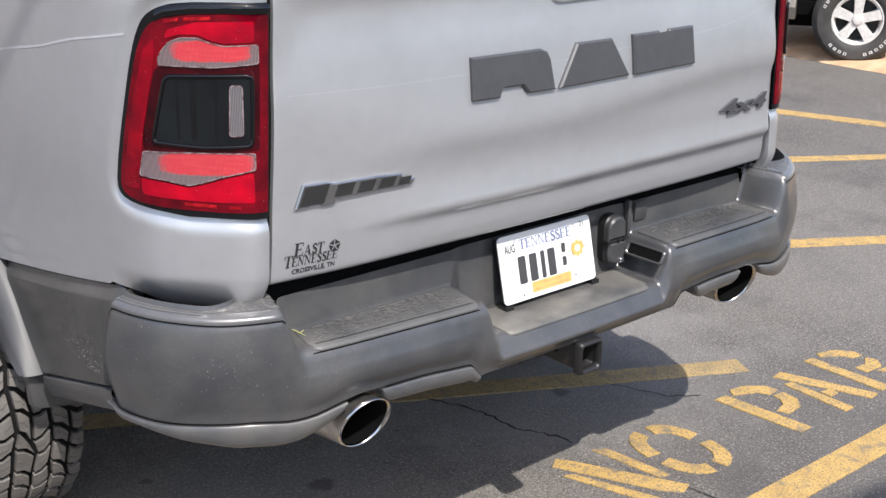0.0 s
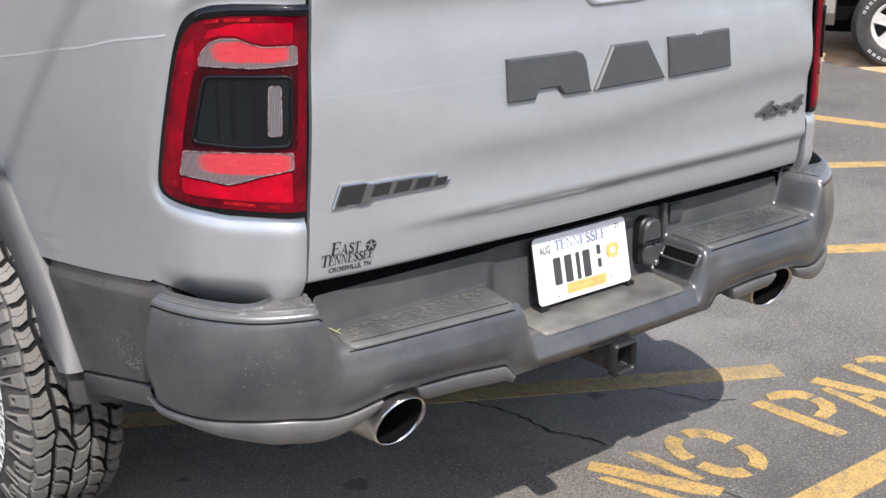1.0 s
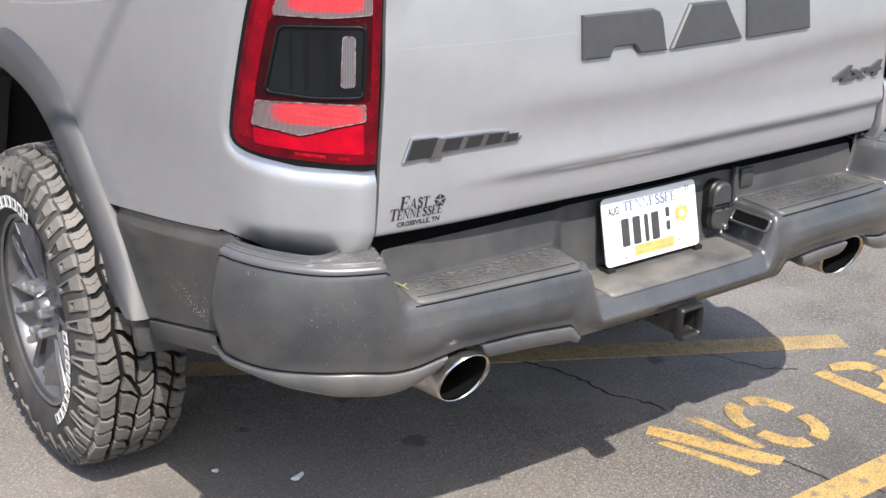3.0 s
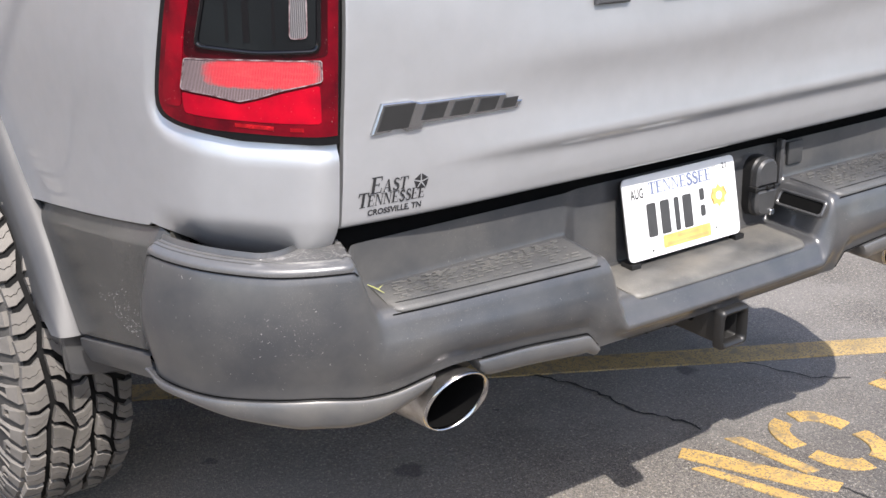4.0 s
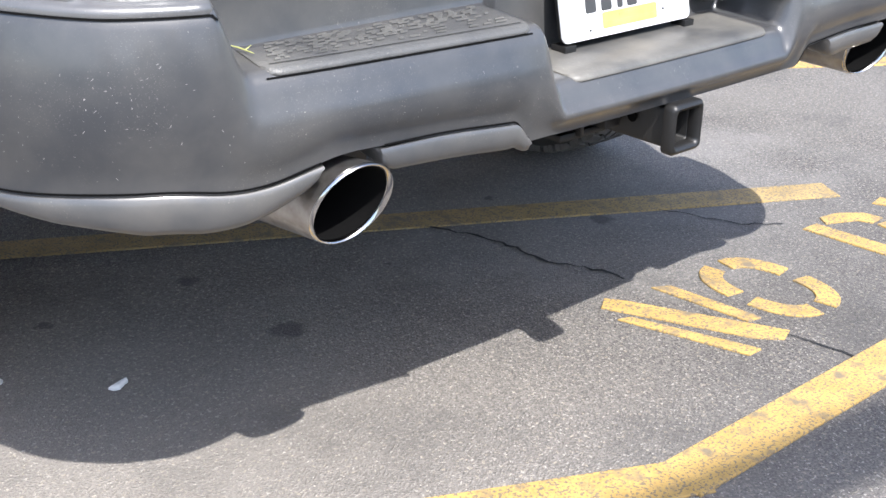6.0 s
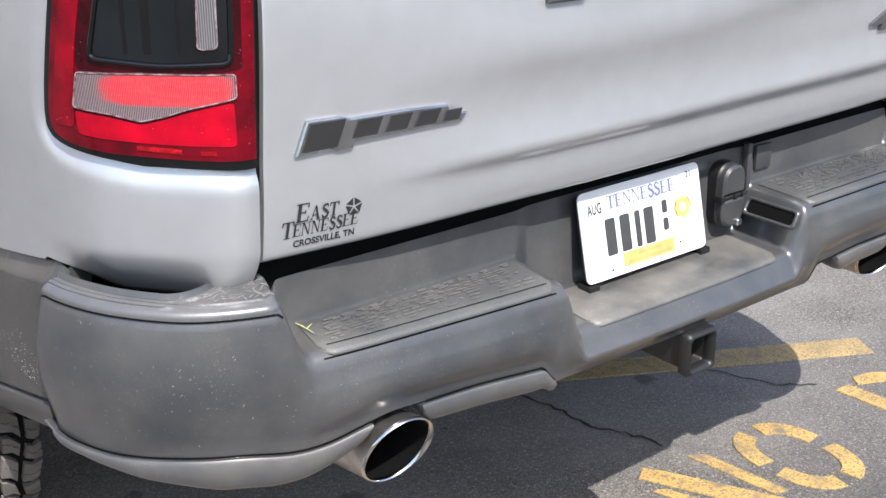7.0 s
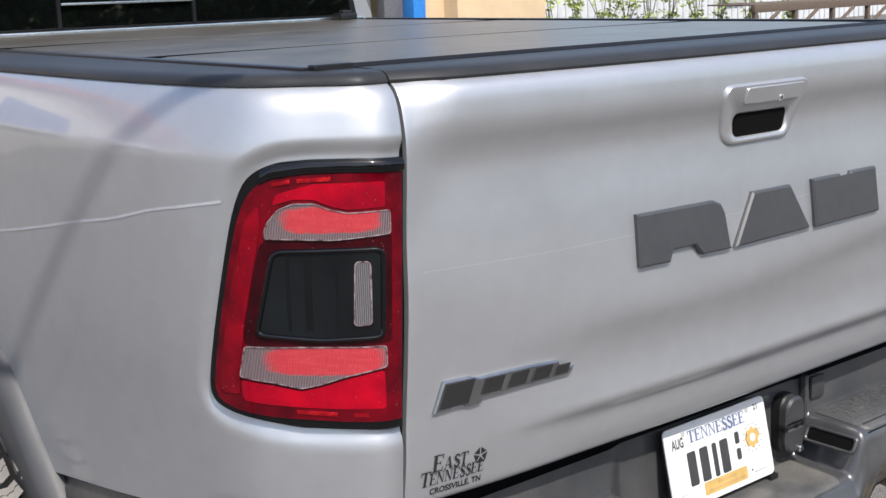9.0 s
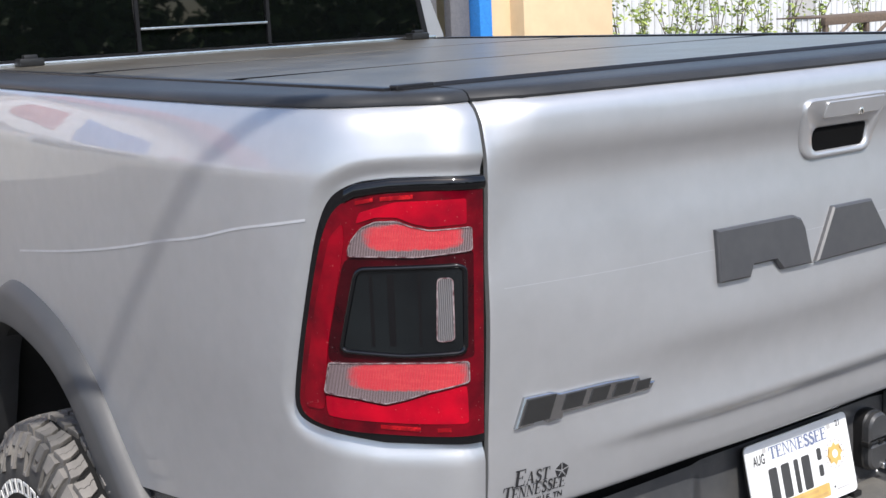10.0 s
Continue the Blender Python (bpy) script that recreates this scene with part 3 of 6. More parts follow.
TAILQ = spline([(.872, .012), (.876, .007), (.885, .005), (.90, .004), (.95, .001), (1.02, .001), (1.10, -.002), (1.20, -.003), (1.29, .003),
                (1.35, .009), (1.385, .0105), (1.41, .0065), (1.435, -.001), (1.452, -.004), (1.470, -.0035), (1.49, -.001), (1.503, .004), (1.513, .018)], 8)


def poly_dist(p, poly):
    """Distance to the outline, negative inside."""
    x, y = p
    best, inside = 9.0, False
    n = len(poly)
    for i in range(n):
        (ax, ay), (bx, by) = poly[i], poly[(i + 1) % n]
        dx, dy = bx - ax, by - ay
        t = min(1, max(0, ((x - ax) * dx + (y - ay) * dy) / (dx * dx + dy * dy)))
        best = min(best, math.hypot(x - ax - t * dx, y - ay - t * dy))
        if (ay > y) != (by > y) and x < ax + (y - ay) / (by - ay) * dx:
            inside = not inside
    return -best if inside else best


def side_pt(s, z, off=0.0, side=-1):
    """A point of the bed's outer skin: s along the plan from the tailgate gap, z up, off outwards; side -1 is the driver's."""
    x, y = np.interp(s, ARC, PLAN[:, 0]), np.interp(s, ARC, PLAN[:, 1])
    e = .004
    dx = np.interp(s + e, ARC, PLAN[:, 0]) - np.interp(max(0, s - e), ARC, PLAN[:, 0])
    dy = np.interp(s + e, ARC, PLAN[:, 1]) - np.interp(max(0, s - e), ARC, PLAN[:, 1])
    k = math.hypot(dx, dy)
    nx, ny = -dy / k, dx / k
    nx *= smooth(s, -.02, .16)
    k = smooth(s, .12, .42)
    d = off + k * float(np.interp(z, TOPROLL[:, 0], TOPROLL[:, 1])) + (1 - k) * float(np.interp(z, CORNER[:, 0], CORNER[:, 1]))
    x += (.757 - gap_x(z)) * max(0.0, 1 - s / .2)
    return ((x + nx * d) * -side + (WIDER if side > 0 else 0), y + ny * d - (BACK if side > 0 else 0), z)


def arch_z(y):
    return float(np.interp(y, ARCH[:, 0], ARCH[:, 1]))


half = [(.602, .515), (.626, .548), (.687, .622), (.744, .700), (.812, .775), (.88, .840), (.952, .913), (1.05, .992), (1.16, 1.045), (1.29, 1.078), (1.42, 1.090)]
ARCH = spline(half + [(1.42 + .55 * (1.42 - y), z) for y, z in half[-2::-1]], 6)


def skin_bottom(y):
    base = .822 + .035 * smooth(y, .17, .30) if y < .30 else .857 - .153 * (y - .265)
    return max(base, arch_z(y) - .018 if .605 < y < 1.86 else 0)


def bed_side(side, label):
    ss = np.r_[np.linspace(0, .45, 62), np.linspace(.465, 1.0, 36), np.linspace(1.03, ARC[-1], 40)]
    rows = []
    for s in ss:
        y = float(np.interp(s, ARC, PLAN[:, 1]))
        zb, col = skin_bottom(y) + .020 * (1 - smooth(s, .0, .030)), []
        u = np.r_[np.linspace(0, .18, 16), np.linspace(.19, .84, 40), np.linspace(.845, 1, 30)]
        for k in u:
            z = zb + k * (1.513 - zb)
            off = -.026 * max(0, (.896 - z) / .056) ** 1.7 * (1 - smooth(y, .23, .30))
            if s < .42 and z > .95:
                off -= .010 * (1 - smooth(poly_dist((s, z), LIGHT), .002, .030))
            col.append(side_pt(s, z, off, side))
        # return behind the lower edge
        rows.append([Vector(col[0]) + Vector((-.04 * side, .03 if s < .3 else 0, .004))] + col)
    # return into the tailgate gap
    rows.insert(0, [(Vector(p) + Vector((0.002 * side, .04, 0))) for p in rows[0]])
    return link_mesh("bed_side", grid(rows), SILVER, truck, label, angle=60)


bed_side(-1, "silver painted bed side crossed by the added arm's shadow")
bed_side(1, "silver painted bed side")


def sz_patch(name, poly, off, thick, mat, parent, side=-1, cols=44, rows=9, label=""):
    """A lens piece with the outline poly in (s, z), following the body corner."""
    s0, s1 = min(p[0] for p in poly), max(p[0] for p in poly)
    table = []
    for i in range(cols + 1):
        t = .5 - .5 * math.cos(math.pi * i / cols)
        s = s0 + (s1 - s0) * (min(max(t, .0015), .9985))
        zs = []
        n = len(poly)
        for k in range(n):
            (a, b), (c, d) = poly[k], poly[(k + 1) % n]
            if (a <= s < c) or (c <= s < a):
                zs.append(b + (s - a) / (c - a) * (d - b))
        if len(zs) < 2:
            continue
        lo, hi = min(zs), max(zs)
        table.append([(s, lo + (hi - lo) * j / rows) for j in range(rows + 1)])
    n, m = len(table), rows + 1
    v = [side_pt(s, z, off, side) for r in table for s, z in r]
    f = [[i * m + j, i * m + j + 1, (i + 1) * m + j + 1, (i + 1) * m + j] for i in range(n - 1) for j in range(rows)]
    loop = [(0, j) for j in range(m)] + [(i, rows) for i in range(1, n)] + [(n - 1, j) for j in range(rows - 1, -1, -1)] + [(i, 0) for i in range(n - 2, 0, -1)]
    k = len(v)
    v += [side_pt(*table[i][j], off - thick, side) for i, j in loop]
    q = len(loop)
    f += [[loop[a][0] * m + loop[a][1], loop[(a + 1) % q][0] * m + loop[(a + 1) % q][1], k + (a + 1) % q, k + a] for a in range(q)]
    return link_mesh(name, (v, f), mat, parent, label, angle=40)


def ring_sz(name, outer, width, off, thick, mat, parent, side=-1):
    """A raised rim round an outline in (s, z)."""
    inner = inset_poly(outer, width)
    loops = [[(p, off - thick) for p in outer], [(p, off) for p in outer], [(p, off) for p in inner], [(p, off - thick) for p in inner]]
    rows = [[side_pt(p[0], p[1], o, side) for p, o in lp] for lp in loops]
    return link_mesh(name, grid(rows, close_v=True), mat, parent, angle=50)


def dense(poly, step=.008):
    out = []
    for a, b in zip(poly, poly[1:] + poly[:1]):
        k = max(1, int(math.hypot(b[0] - a[0], b[1] - a[1]) / step))
        out += [(a[0] + (b[0] - a[0]) * i / k, a[1] + (b[1] - a[1]) * i / k) for i in range(k)]
    return out


def round_poly(poly, r, n=5):
    out = []
    m = len(poly)
    for i in range(m):
        p, q, s = (Vector(poly[k % m]) for k in (i - 1, i, i + 1))
        a, b = q + (p - q).normalized() * r, q + (s - q).normalized() * r
        for k in range(n + 1):
            t = k / n
            out.append(tuple((1 - t) ** 2 * a + 2 * t * (1 - t) * q + t * t * b))
    return out


def tail_light(side):
    body = sz_patch("tail_light", LIGHT, .001, .012, GLOSSBLACK, truck, side, 60, 26, "tall red tail light with black centre module")
    red = [(.006, 1.026), (.0955, 1.029), (.201, 1.0345), (.272, 1.0445), (.294, 1.055), (.3005, 1.069), (.300, 1.083), (.267, 1.23), (.230, 1.350), (.2067, 1.378), (.162, 1.391), (.085, 1.394), (.006, 1.392)]
    red = red[:2] + [tuple(p) for p in spline(red[2:11], 4)] + red[11:]
    sz_patch("outer_lens", red, .0032, .004, REDBASE, body, side, 60, 26)
    # dark surround of the centre module
    hood = [(.024, 1.147), (.075, 1.142), (.235, 1.143), (.240, 1.150), (.236, 1.180), (.208, 1.293), (.196, 1.301), (.10, 1.299), (.024, 1.304)]
    sz_patch("module_surround", round_poly(hood, .006, 3), .0040, .004, REDDEEP, body, side, 50, 14)
    # running-light band down the outer edge
    band = [(.252, 1.066), (.287, 1.066), (.289, 1.086), (.258, 1.222), (.226, 1.330), (.205, 1.352), (.204, 1.325), (.2115, 1.287), (.240, 1.165)]
    sz_patch("light_band", round_poly(band, .009, 4), .0045, .004, RED, body, side, 44, 14)
    foot = [(.034, 1.047), (.12, 1.049), (.21, 1.054), (.247, 1.058), (.249, 1.090), (.198, 1.084), (.156, 1.075), (.126, 1.082), (.09, 1.093), (.036, 1.105)]
    sz_patch("brake_panel", round_poly(foot, .006, 4), .0045, .004, REDPANEL, body, side, 44, 8)
    head = [(.034, 1.344), (.084, 1.342), (.108, 1.348), (.128, 1.3575), (.157, 1.3585), (.186, 1.350), (.180, 1.366), (.13, 1.3795), (.034, 1.3805)]
    sz_patch("turn_panel", round_poly(head, .004, 4), .0045, .004, REDPANEL, body, side, 44, 8)
    up = [(.027, 1.305), (.102, 1.2985), (.199, 1.302), (.1995, 1.312), (.193, 1.327), (.178, 1.345), (.157, 1.353), (.128, 1.3525), (.108, 1.344), (.084, 1.338), (.028, 1.340)]
    low = [(.033, 1.110), (.092, 1.097), (.126, 1.086), (.156, 1.0796), (.198, 1.088), (.2497, 1.094), (.2388, 1.142), (.152, 1.143), (.034, 1.142)]
    for name, poly, mat in (("upper_optic", up, OPTIC_UP), ("lower_optic", low, OPTIC_LOW)):
        poly = round_poly(poly, .005, 4)
        sz_patch(name, poly, .006, .004, mat, body, side, 44, 8)
        ring_sz("optic_rim", dense(poly), .0014, .0072, .004, RIMCLEAR, body, side)
    blk = round_poly([(.0345, 1.288), (.0350, 1.152), (.125, 1.149), (.2225, 1.158), (.191, 1.287)], .017, 7)
    sz_patch("centre_module", blk, .0052, .004, SMOKE, body, side, 44, 14, "smoked black module")
    # rounded frame and a bead over the head that catch the sun
    outer = dense(blk[::-1], .005)
    lanes = [(inset_poly(outer, .0070 * (.5 - .5 * math.cos(math.pi * k / 8))), .005 + .0050 * math.sin(math.pi * k / 8)) for k in range(9)]
    link_mesh("module_frame", grid([[side_pt(p[0], p[1], o, side) for p in lane] for lane, o in lanes], close_v=True), GLOSSBLACK, body, angle=80)
    rows = []
    for i in range(41):
        s = .004 + .196 * i / 40
        zt = float(np.interp(s, [.002, .076, .137, .186, .221], [1.411, 1.414, 1.414, 1.408, 1.3885]))
        rows.append([side_pt(s, zt - .001 - .020 * (.5 - .5 * math.cos(math.pi * k / 10)), .0012 + .0065 * math.sin(math.pi * k / 10), side) for k in range(11)])
    link_mesh("head_bead", grid(rows), GLOSSBLACK, body, angle=80)
    clear = [(.0765, 1.268), (.0545, 1.268), (.0535, 1.174), (.079, 1.173)]
    rev = round_poly(clear[::-1], .008, 4)
    sz_patch("reversing_lamp", rev, .0075, .003, CLEARW, body, side, 12, 12, "clear fluted reversing lamp")
    ring_sz("lamp_rim", dense(rev), .0015, .0086, .004, RIMCLEAR, body, side)
    for s0, s1, z, up in ((.105, .165, 1.0400, .004), (.060, .080, 1.0385, .0), (.105, .150, 1.3865, -.002), (.160, .185, 1.3840, -.004)):
        sz_patch("reflector_strip", [(s0, z - .003), (s1, z + up - .0028), (s1, z + up + .0028), (s0, z + .003)], .0046, .002, STRIPRED, body, side, 16, 3)
    # black bars stand for the upright reflections in the smoked module
    for s0, w in ((.098, .004), (.135, .010), (.166, .005)):
        sz_patch("reflection_bar", [(s0, 1.168), (s0 + w, 1.168), (s0 + w, 1.276), (s0, 1.276)], .0058, .002, GLOSSBLACK, body, side, 4, 12)
    return body


tail_light(-1)
tail_light(1)

# tailgate skin
rows = []
zs = np.r_[.872, .876, .882, np.linspace(.89, .94, 8), np.linspace(.945, .98, 12), np.linspace(.99, 1.36, 34), np.linspace(1.37, 1.513, 26)]
for z in zs:
    w = gap_x(z) - .0078
    us = np.r_[-1, -.9975, -.994, np.linspace(-.985, .985, 60), .994, .9975, 1]
    row = [(w * u + WIDER * smooth(u, .4, 1), tail_y(w * u + WIDER * smooth(u, .4, 1), z) + .0008 * smooth(abs(u), .996, 1.0), z) for u in us]
    rows.append([(-w, row[0][1] + .05, z)] + row + [(w + WIDER, row[-1][1] + .05, z)])
rows.insert(0, [(x, y + .05, z + .003) for x, y, z in rows[0]])
tailgate = link_mesh("tailgate", grid(rows), SILVER, truck, "closed silver tailgate with raised dark badge shapes", angle=60)
# black backing and strips carry the tailgate gap's shade in their colour
link_mesh("gap_backing", box((-.79, .085, .86), (.79, .11, 1.50)), BLACK, truck)
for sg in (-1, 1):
    link_mesh("gap_strip", grid([[(sg * (gap_x(z) + d) + (WIDER if sg > 0 else 0), tail_y(sg * gap_x(z), z) + y, z) for d, y in ((.0015, .055), (.0015, .010), (-.012, .010), (-.012, .055))] for z in np.linspace(.86, 1.508, 30)]), BLACK, truck, "black strip with the tailgate gap's shade in its colour")
# pale line of reflected light, painted round the corner
link_mesh("reflected_line", grid([[(x, tail_y(x, z + w) - .0007, z + w) for w in (-.0004, .0004)] for x, z in spline([(-.72, 1.237), (-.5, 1.233), (-.30, 1.234), (.0, 1.234), (.25, 1.242), (.42, 1.2475), (.57, 1.262), (.66, 1.278), (.745, 1.295)], 8)]), LIGHTLINE, tailgate, "faint pale line of reflected light, painted on")
link_mesh("reflected_line", grid([[side_pt(s, z + w, .0008) for w in (-.0023, .0023)] for s, z in spline([(.268, 1.353), (.335, 1.342), (.43, 1.3265), (.55, 1.300), (.69, 1.277), (.85, 1.247), (1.1, 1.207), (1.44, 1.163)], 6)]), LIGHTLINE, truck, "faint pale line of reflected light, painted on")


def on_tail(x0, z0):
    return lambda u, v, h: (x0 + u, tail_y(x0 + u, z0 + v) - h, z0 + v)


# three plain raised shapes across the gate
BLOCK_A = [(-.297, 1.178), (-.224, 1.177), (-.215, 1.196), (-.160, 1.196), (-.143, 1.177), (-.062, 1.176), (-.090, 1.206), (-.077, 1.222), (-.077, 1.242), (-.086, 1.258), (-.105, 1.266), (-.297, 1.267)]
BLOCK_B = [(-.053, 1.176), (.172, 1.178), (.117, 1.266), (.004, 1.267)]
BLOCK_C = [(.190, 1.176), (.403, 1.179), (.398, 1.268), (.314, 1.268), (.297, 1.236), (.277, 1.267), (.187, 1.267)]
for poly in (BLOCK_A, BLOCK_B, BLOCK_C):
    link_mesh("badge_shape", slab(poly, on_tail(0, 0), -.002, .010, .0035), BADGE, tailgate, "matte dark grey raised shape", smooth=False)
# small slanted trim badge: a satin rim round dark bars
rim = [(-.712, 1.017), (-.680, 1.018), (-.672, 1.028), (-.650, 1.015), (-.625, 1.016), (-.622, 1.024), (-.447, 1.026), (-.436, 1.038), (-.466, 1.041), (-.470, 1.053), (-.535, 1.057), (-.628, 1.058), (-.645, 1.063), (-.694, 1.064)]
bdg = link_mesh("trim_badge", slab(rim, on_tail(0, 0), -.002, .007, .002), BADGECHROME, tailgate, "slanted satin badge with dark bars", smooth=False)
for x0, x1, z0, z1, sl in ((-.704, -.650, 1.022, 1.060, .014), (-.628, -.588, 1.030, 1.0545, .010), (-.576, -.540, 1.030, 1.053, .010), (-.528, -.492, 1.030, 1.0515, .010), (-.480, -.452, 1.030, 1.046, .006)):
    link_mesh("bar", slab([(x0, z0), (x1, z0), (x1 + sl, z1), (x0 + sl, z1)], on_tail(0, 0), .006, .0082, .0006), BADGEDARK, bdg, smooth=False)
# drive badge


def raised_text(body, size, place, lo, hi, **kw):
    a, b = text_mesh(body, size, place, hi, **kw), text_mesh(body, size, place, lo, **kw)
    bm = bmesh.new()
    vs = [bm.verts.new(p) for p in a[0]]
    for q in a[1]:
        try:
            bm.faces.new([vs[i] for i in q])
        except ValueError:
            pass
    low = [Vector(p) for p in b[0]]
    edges = [e for e in bm.edges if len(e.link_faces) == 1]
    idx = {v: i for i, v in enumerate(vs)}
    lows = {}
    for e in edges:
        for v in e.verts:
            if v not in lows:
                lows[v] = bm.verts.new(low[idx[v]])
    for e in edges:
        p, q = e.verts
        bm.faces.new([p, q, lows[q], lows[p]])
    bm.verts.index_update()
    out = ([v.co[:] for v in bm.verts], [[v.index for v in f.verts] for f in bm.faces])
    bm.free()
    return out


link_mesh("drive_badge", raised_text("4x4", .053, on_tail(.532, 1.028), -.002, .007, squeeze=2.45, slant=.45, bold=.0015), BADGE, tailgate, "dark raised 4x4 badge", smooth=False)

# serif capitals: pieces in a box one unit high; widths to advance by
SERIF = {
    "E": (.80, [[(.09, 0), (.29, 0), (.29, 1), (.09, 1)], [(0, .94), (.70, .94), (.70, 1), (0, 1)], [(.62, .74), (.70, .74), (.70, .95), (.66, .95)], [(.28, .48), (.52, .48), (.52, .54), (.28, .54)],
                [(.49, .40), (.54, .40), (.54, .62), (.49, .62)], [(0, 0), (.72, 0), (.72, .06), (0, .06)], [(.64, .05), (.68, .05), (.74, .28), (.69, .28)]]),
    "T": (.84, [[(.31, 0), (.51, 0), (.51, 1), (.31, 1)], [(.02, .94), (.80, .94), (.80, 1), (.02, 1)], [(0, .72), (.06, .72), (.12, .95), (.02, .95)], [(.76, .72), (.82, .72), (.80, .95), (.70, .95)], [(.20, 0), (.62, 0), (.62, .05), (.20, .05)]]),
    "N": (.94, [[(.11, 0), (.18, 0), (.18, .96), (.11, .96)], [(.0, 1), (.27, 1), (.80, 0), (.70, 0), (.14, .93), (.0, .95)], [(.70, .0), (.77, .0), (.77, 1), (.70, 1)], [(0, 0), (.30, 0), (.30, .05), (0, .05)], [(.58, .95), (.88, .95), (.88, 1), (.58, 1)]]),
    "A": (.92, [[(.08, .0), (.15, .0), (.43, .98), (.37, .98)], [(.36, 1), (.48, 1), (.82, 0), (.60, 0)], [(.22, .29), (.62, .29), (.62, .35), (.22, .35)], [(-.02, 0), (.26, 0), (.26, .05), (-.02, .05)], [(.52, 0), (.90, 0), (.90, .05), (.52, .05)]]),
}
bow = spline([(.56, .74), (.50, .90), (.32, .96), (.15, .86), (.15, .68), (.33, .54), (.52, .42), (.57, .24), (.44, .06), (.24, .03), (.10, .16), (.07, .27)], 4)
SERIF["S"] = (.68, [])
for i in range(len(bow) - 1):
    d = Vector(bow[i + 1] - bow[i]).normalized() * (.045 + .055 * math.sin(math.pi * i / (len(bow) - 2)))
    SERIF["S"][1].append([(bow[i][0] - d.y, bow[i][1] + d.x), (bow[i][0] + d.y, bow[i][1] - d.x), (bow[i + 1][0] + d.y, bow[i + 1][1] - d.x), (bow[i + 1][0] - d.y, bow[i + 1][1] + d.x)])


def serif_word(word, height, width, place, slant=0.0, lo=.0014, fat=0.0):
    """Serif capitals set into the given width; fat thickens every stroke."""
    unit = width / sum(SERIF[c][0] for c in word)
    x, v, f = 0.0, [], []
    for c in word:
        for k, q in enumerate(SERIF[c][1]):
            f.append(list(range(len(v), len(v) + len(q))))
            cx, cy = sum(p[0] for p in q) / len(q), sum(p[1] for p in q) / len(q)
            for p in q:
                px, py = p[0] + fat * (1 if p[0] > cx else -1), p[1] + fat * (1 if p[1] > cy else -1)
                v.append(place((x + px) * unit + slant * py * height, py * height, lo + .00003 * k))
        x += SERIF[c][0]
    return v, f


# dealer decal
for word, high, wide, x0, z0, sl in (("E", .0265, .0215, -.7150, .9225, .16), ("AST", .0200, .0440, -.6930, .9225, .16), ("T", .0240, .0190, -.7375, .9020, .16), ("ENNESSEE", .0185, .1020, -.7200, .9025, .16)):
    link_mesh("decal_line", serif_word(word, high, wide, on_tail(x0, z0), sl), DECAL, tailgate, smooth=False)
link_mesh("decal_line", text_mesh("CROSSVILLE, TN", .0132, on_tail(-.7195, .8875), squeeze=1.0, slant=.10, bold=.00035), DECAL, tailgate, smooth=False)
for k in range(5):
    a, b = math.pi / 2 + k * 1.2566 + .08, math.pi / 2 + (k + 1) * 1.2566 - .08
    link_mesh("decal_wedge", slab([(.002 * math.cos((a + b) / 2), .002 * math.sin((a + b) / 2)), (.0135 * math.cos(a), .0135 * math.sin(a)), (.0135 * math.cos(b), .0135 * math.sin(b))],
                                  on_tail(-.6235, .929), 0, .0006, .0001), DECAL, tailgate, smooth=False)


def ring(outer, inner, place, lo, hi, bev=.002):
    rows = [[place(*p, lo) for p in outer], [place(*p, hi - bev) for p in outer], [place(*p, hi) for p in inset_poly(outer, bev)],
            [place(*p, hi) for p in inset_poly(inner, -bev)], [place(*p, hi - bev) for p in inner], [place(*p, lo) for p in inner]]
    return grid(rows, close_v=True)


# tailgate handle
bez = round_poly([(-.064, 1.354), (.130, 1.354), (.170, 1.462), (-.084, 1.462)], .030, 8)
cav = round_poly([(-.036, 1.367), (.114, 1.367), (.120, 1.409), (-.042, 1.409)], .016, 8)
handle = link_mesh("handle_bezel", ring(bez, cav, on_tail(0, 0), -.004, .007, .004), SILVER, tailgate, "silver tailgate handle bezel", angle=50)
link_mesh("hand_recess", slab(cav, on_tail(0, 0), -.002, .0012, .0002), BLACK, handle, "deep black hand recess", smooth=False)
flap = round_poly([(-.026, 1.425), (.136, 1.425), (.148, 1.454), (-.022, 1.454)], .006)
link_mesh("handle_flap", slab(flap, on_tail(0, 0), .004, .0088, .0012), SILVER, handle, angle=30)
link_mesh("key_lock", lathe([(.0001, .003), (.0045, .003), (.006, .0025), (.0065, .001), (.0065, -.01)], 20, Matrix.Translation((.080, tail_y(.080, 1.430) - .0075, 1.430)) @ Matrix.Rotation(radians(90), 4, "X")), NUT, handle)
link_mesh("key_slot", box((.0792, tail_y(.080, 1.430) - .0111, 1.4265), (.0808, tail_y(.080, 1.430) - .0100, 1.4335)), BLACK, handle)

# tailgate cap and rail caps
rows = []
for x in np.linspace(-.736, .736 + WIDER, 40):
    y0 = tail_y(x, 1.513)
    rows.append([(x, y0 + .006, 1.510), (x, y0 - .002, 1.5135), (x, y0 - .003, 1.517), (x, y0 + .002, 1.525), (x, y0 + .012, 1.5295), (x, y0 + .05, 1.532), (x, .150, 1.533), (x, .152, 1.50)])
rows = [[(p[0] - .0005, p[1] + .004, p[2] - .004) for p in rows[0]]] + rows + [[(p[0] + .0005, p[1] + .004, p[2] - .004) for p in rows[-1]]]
link_mesh("tailgate_cap", grid(rows), CAP, tailgate, "black plastic cap along the tailgate top")


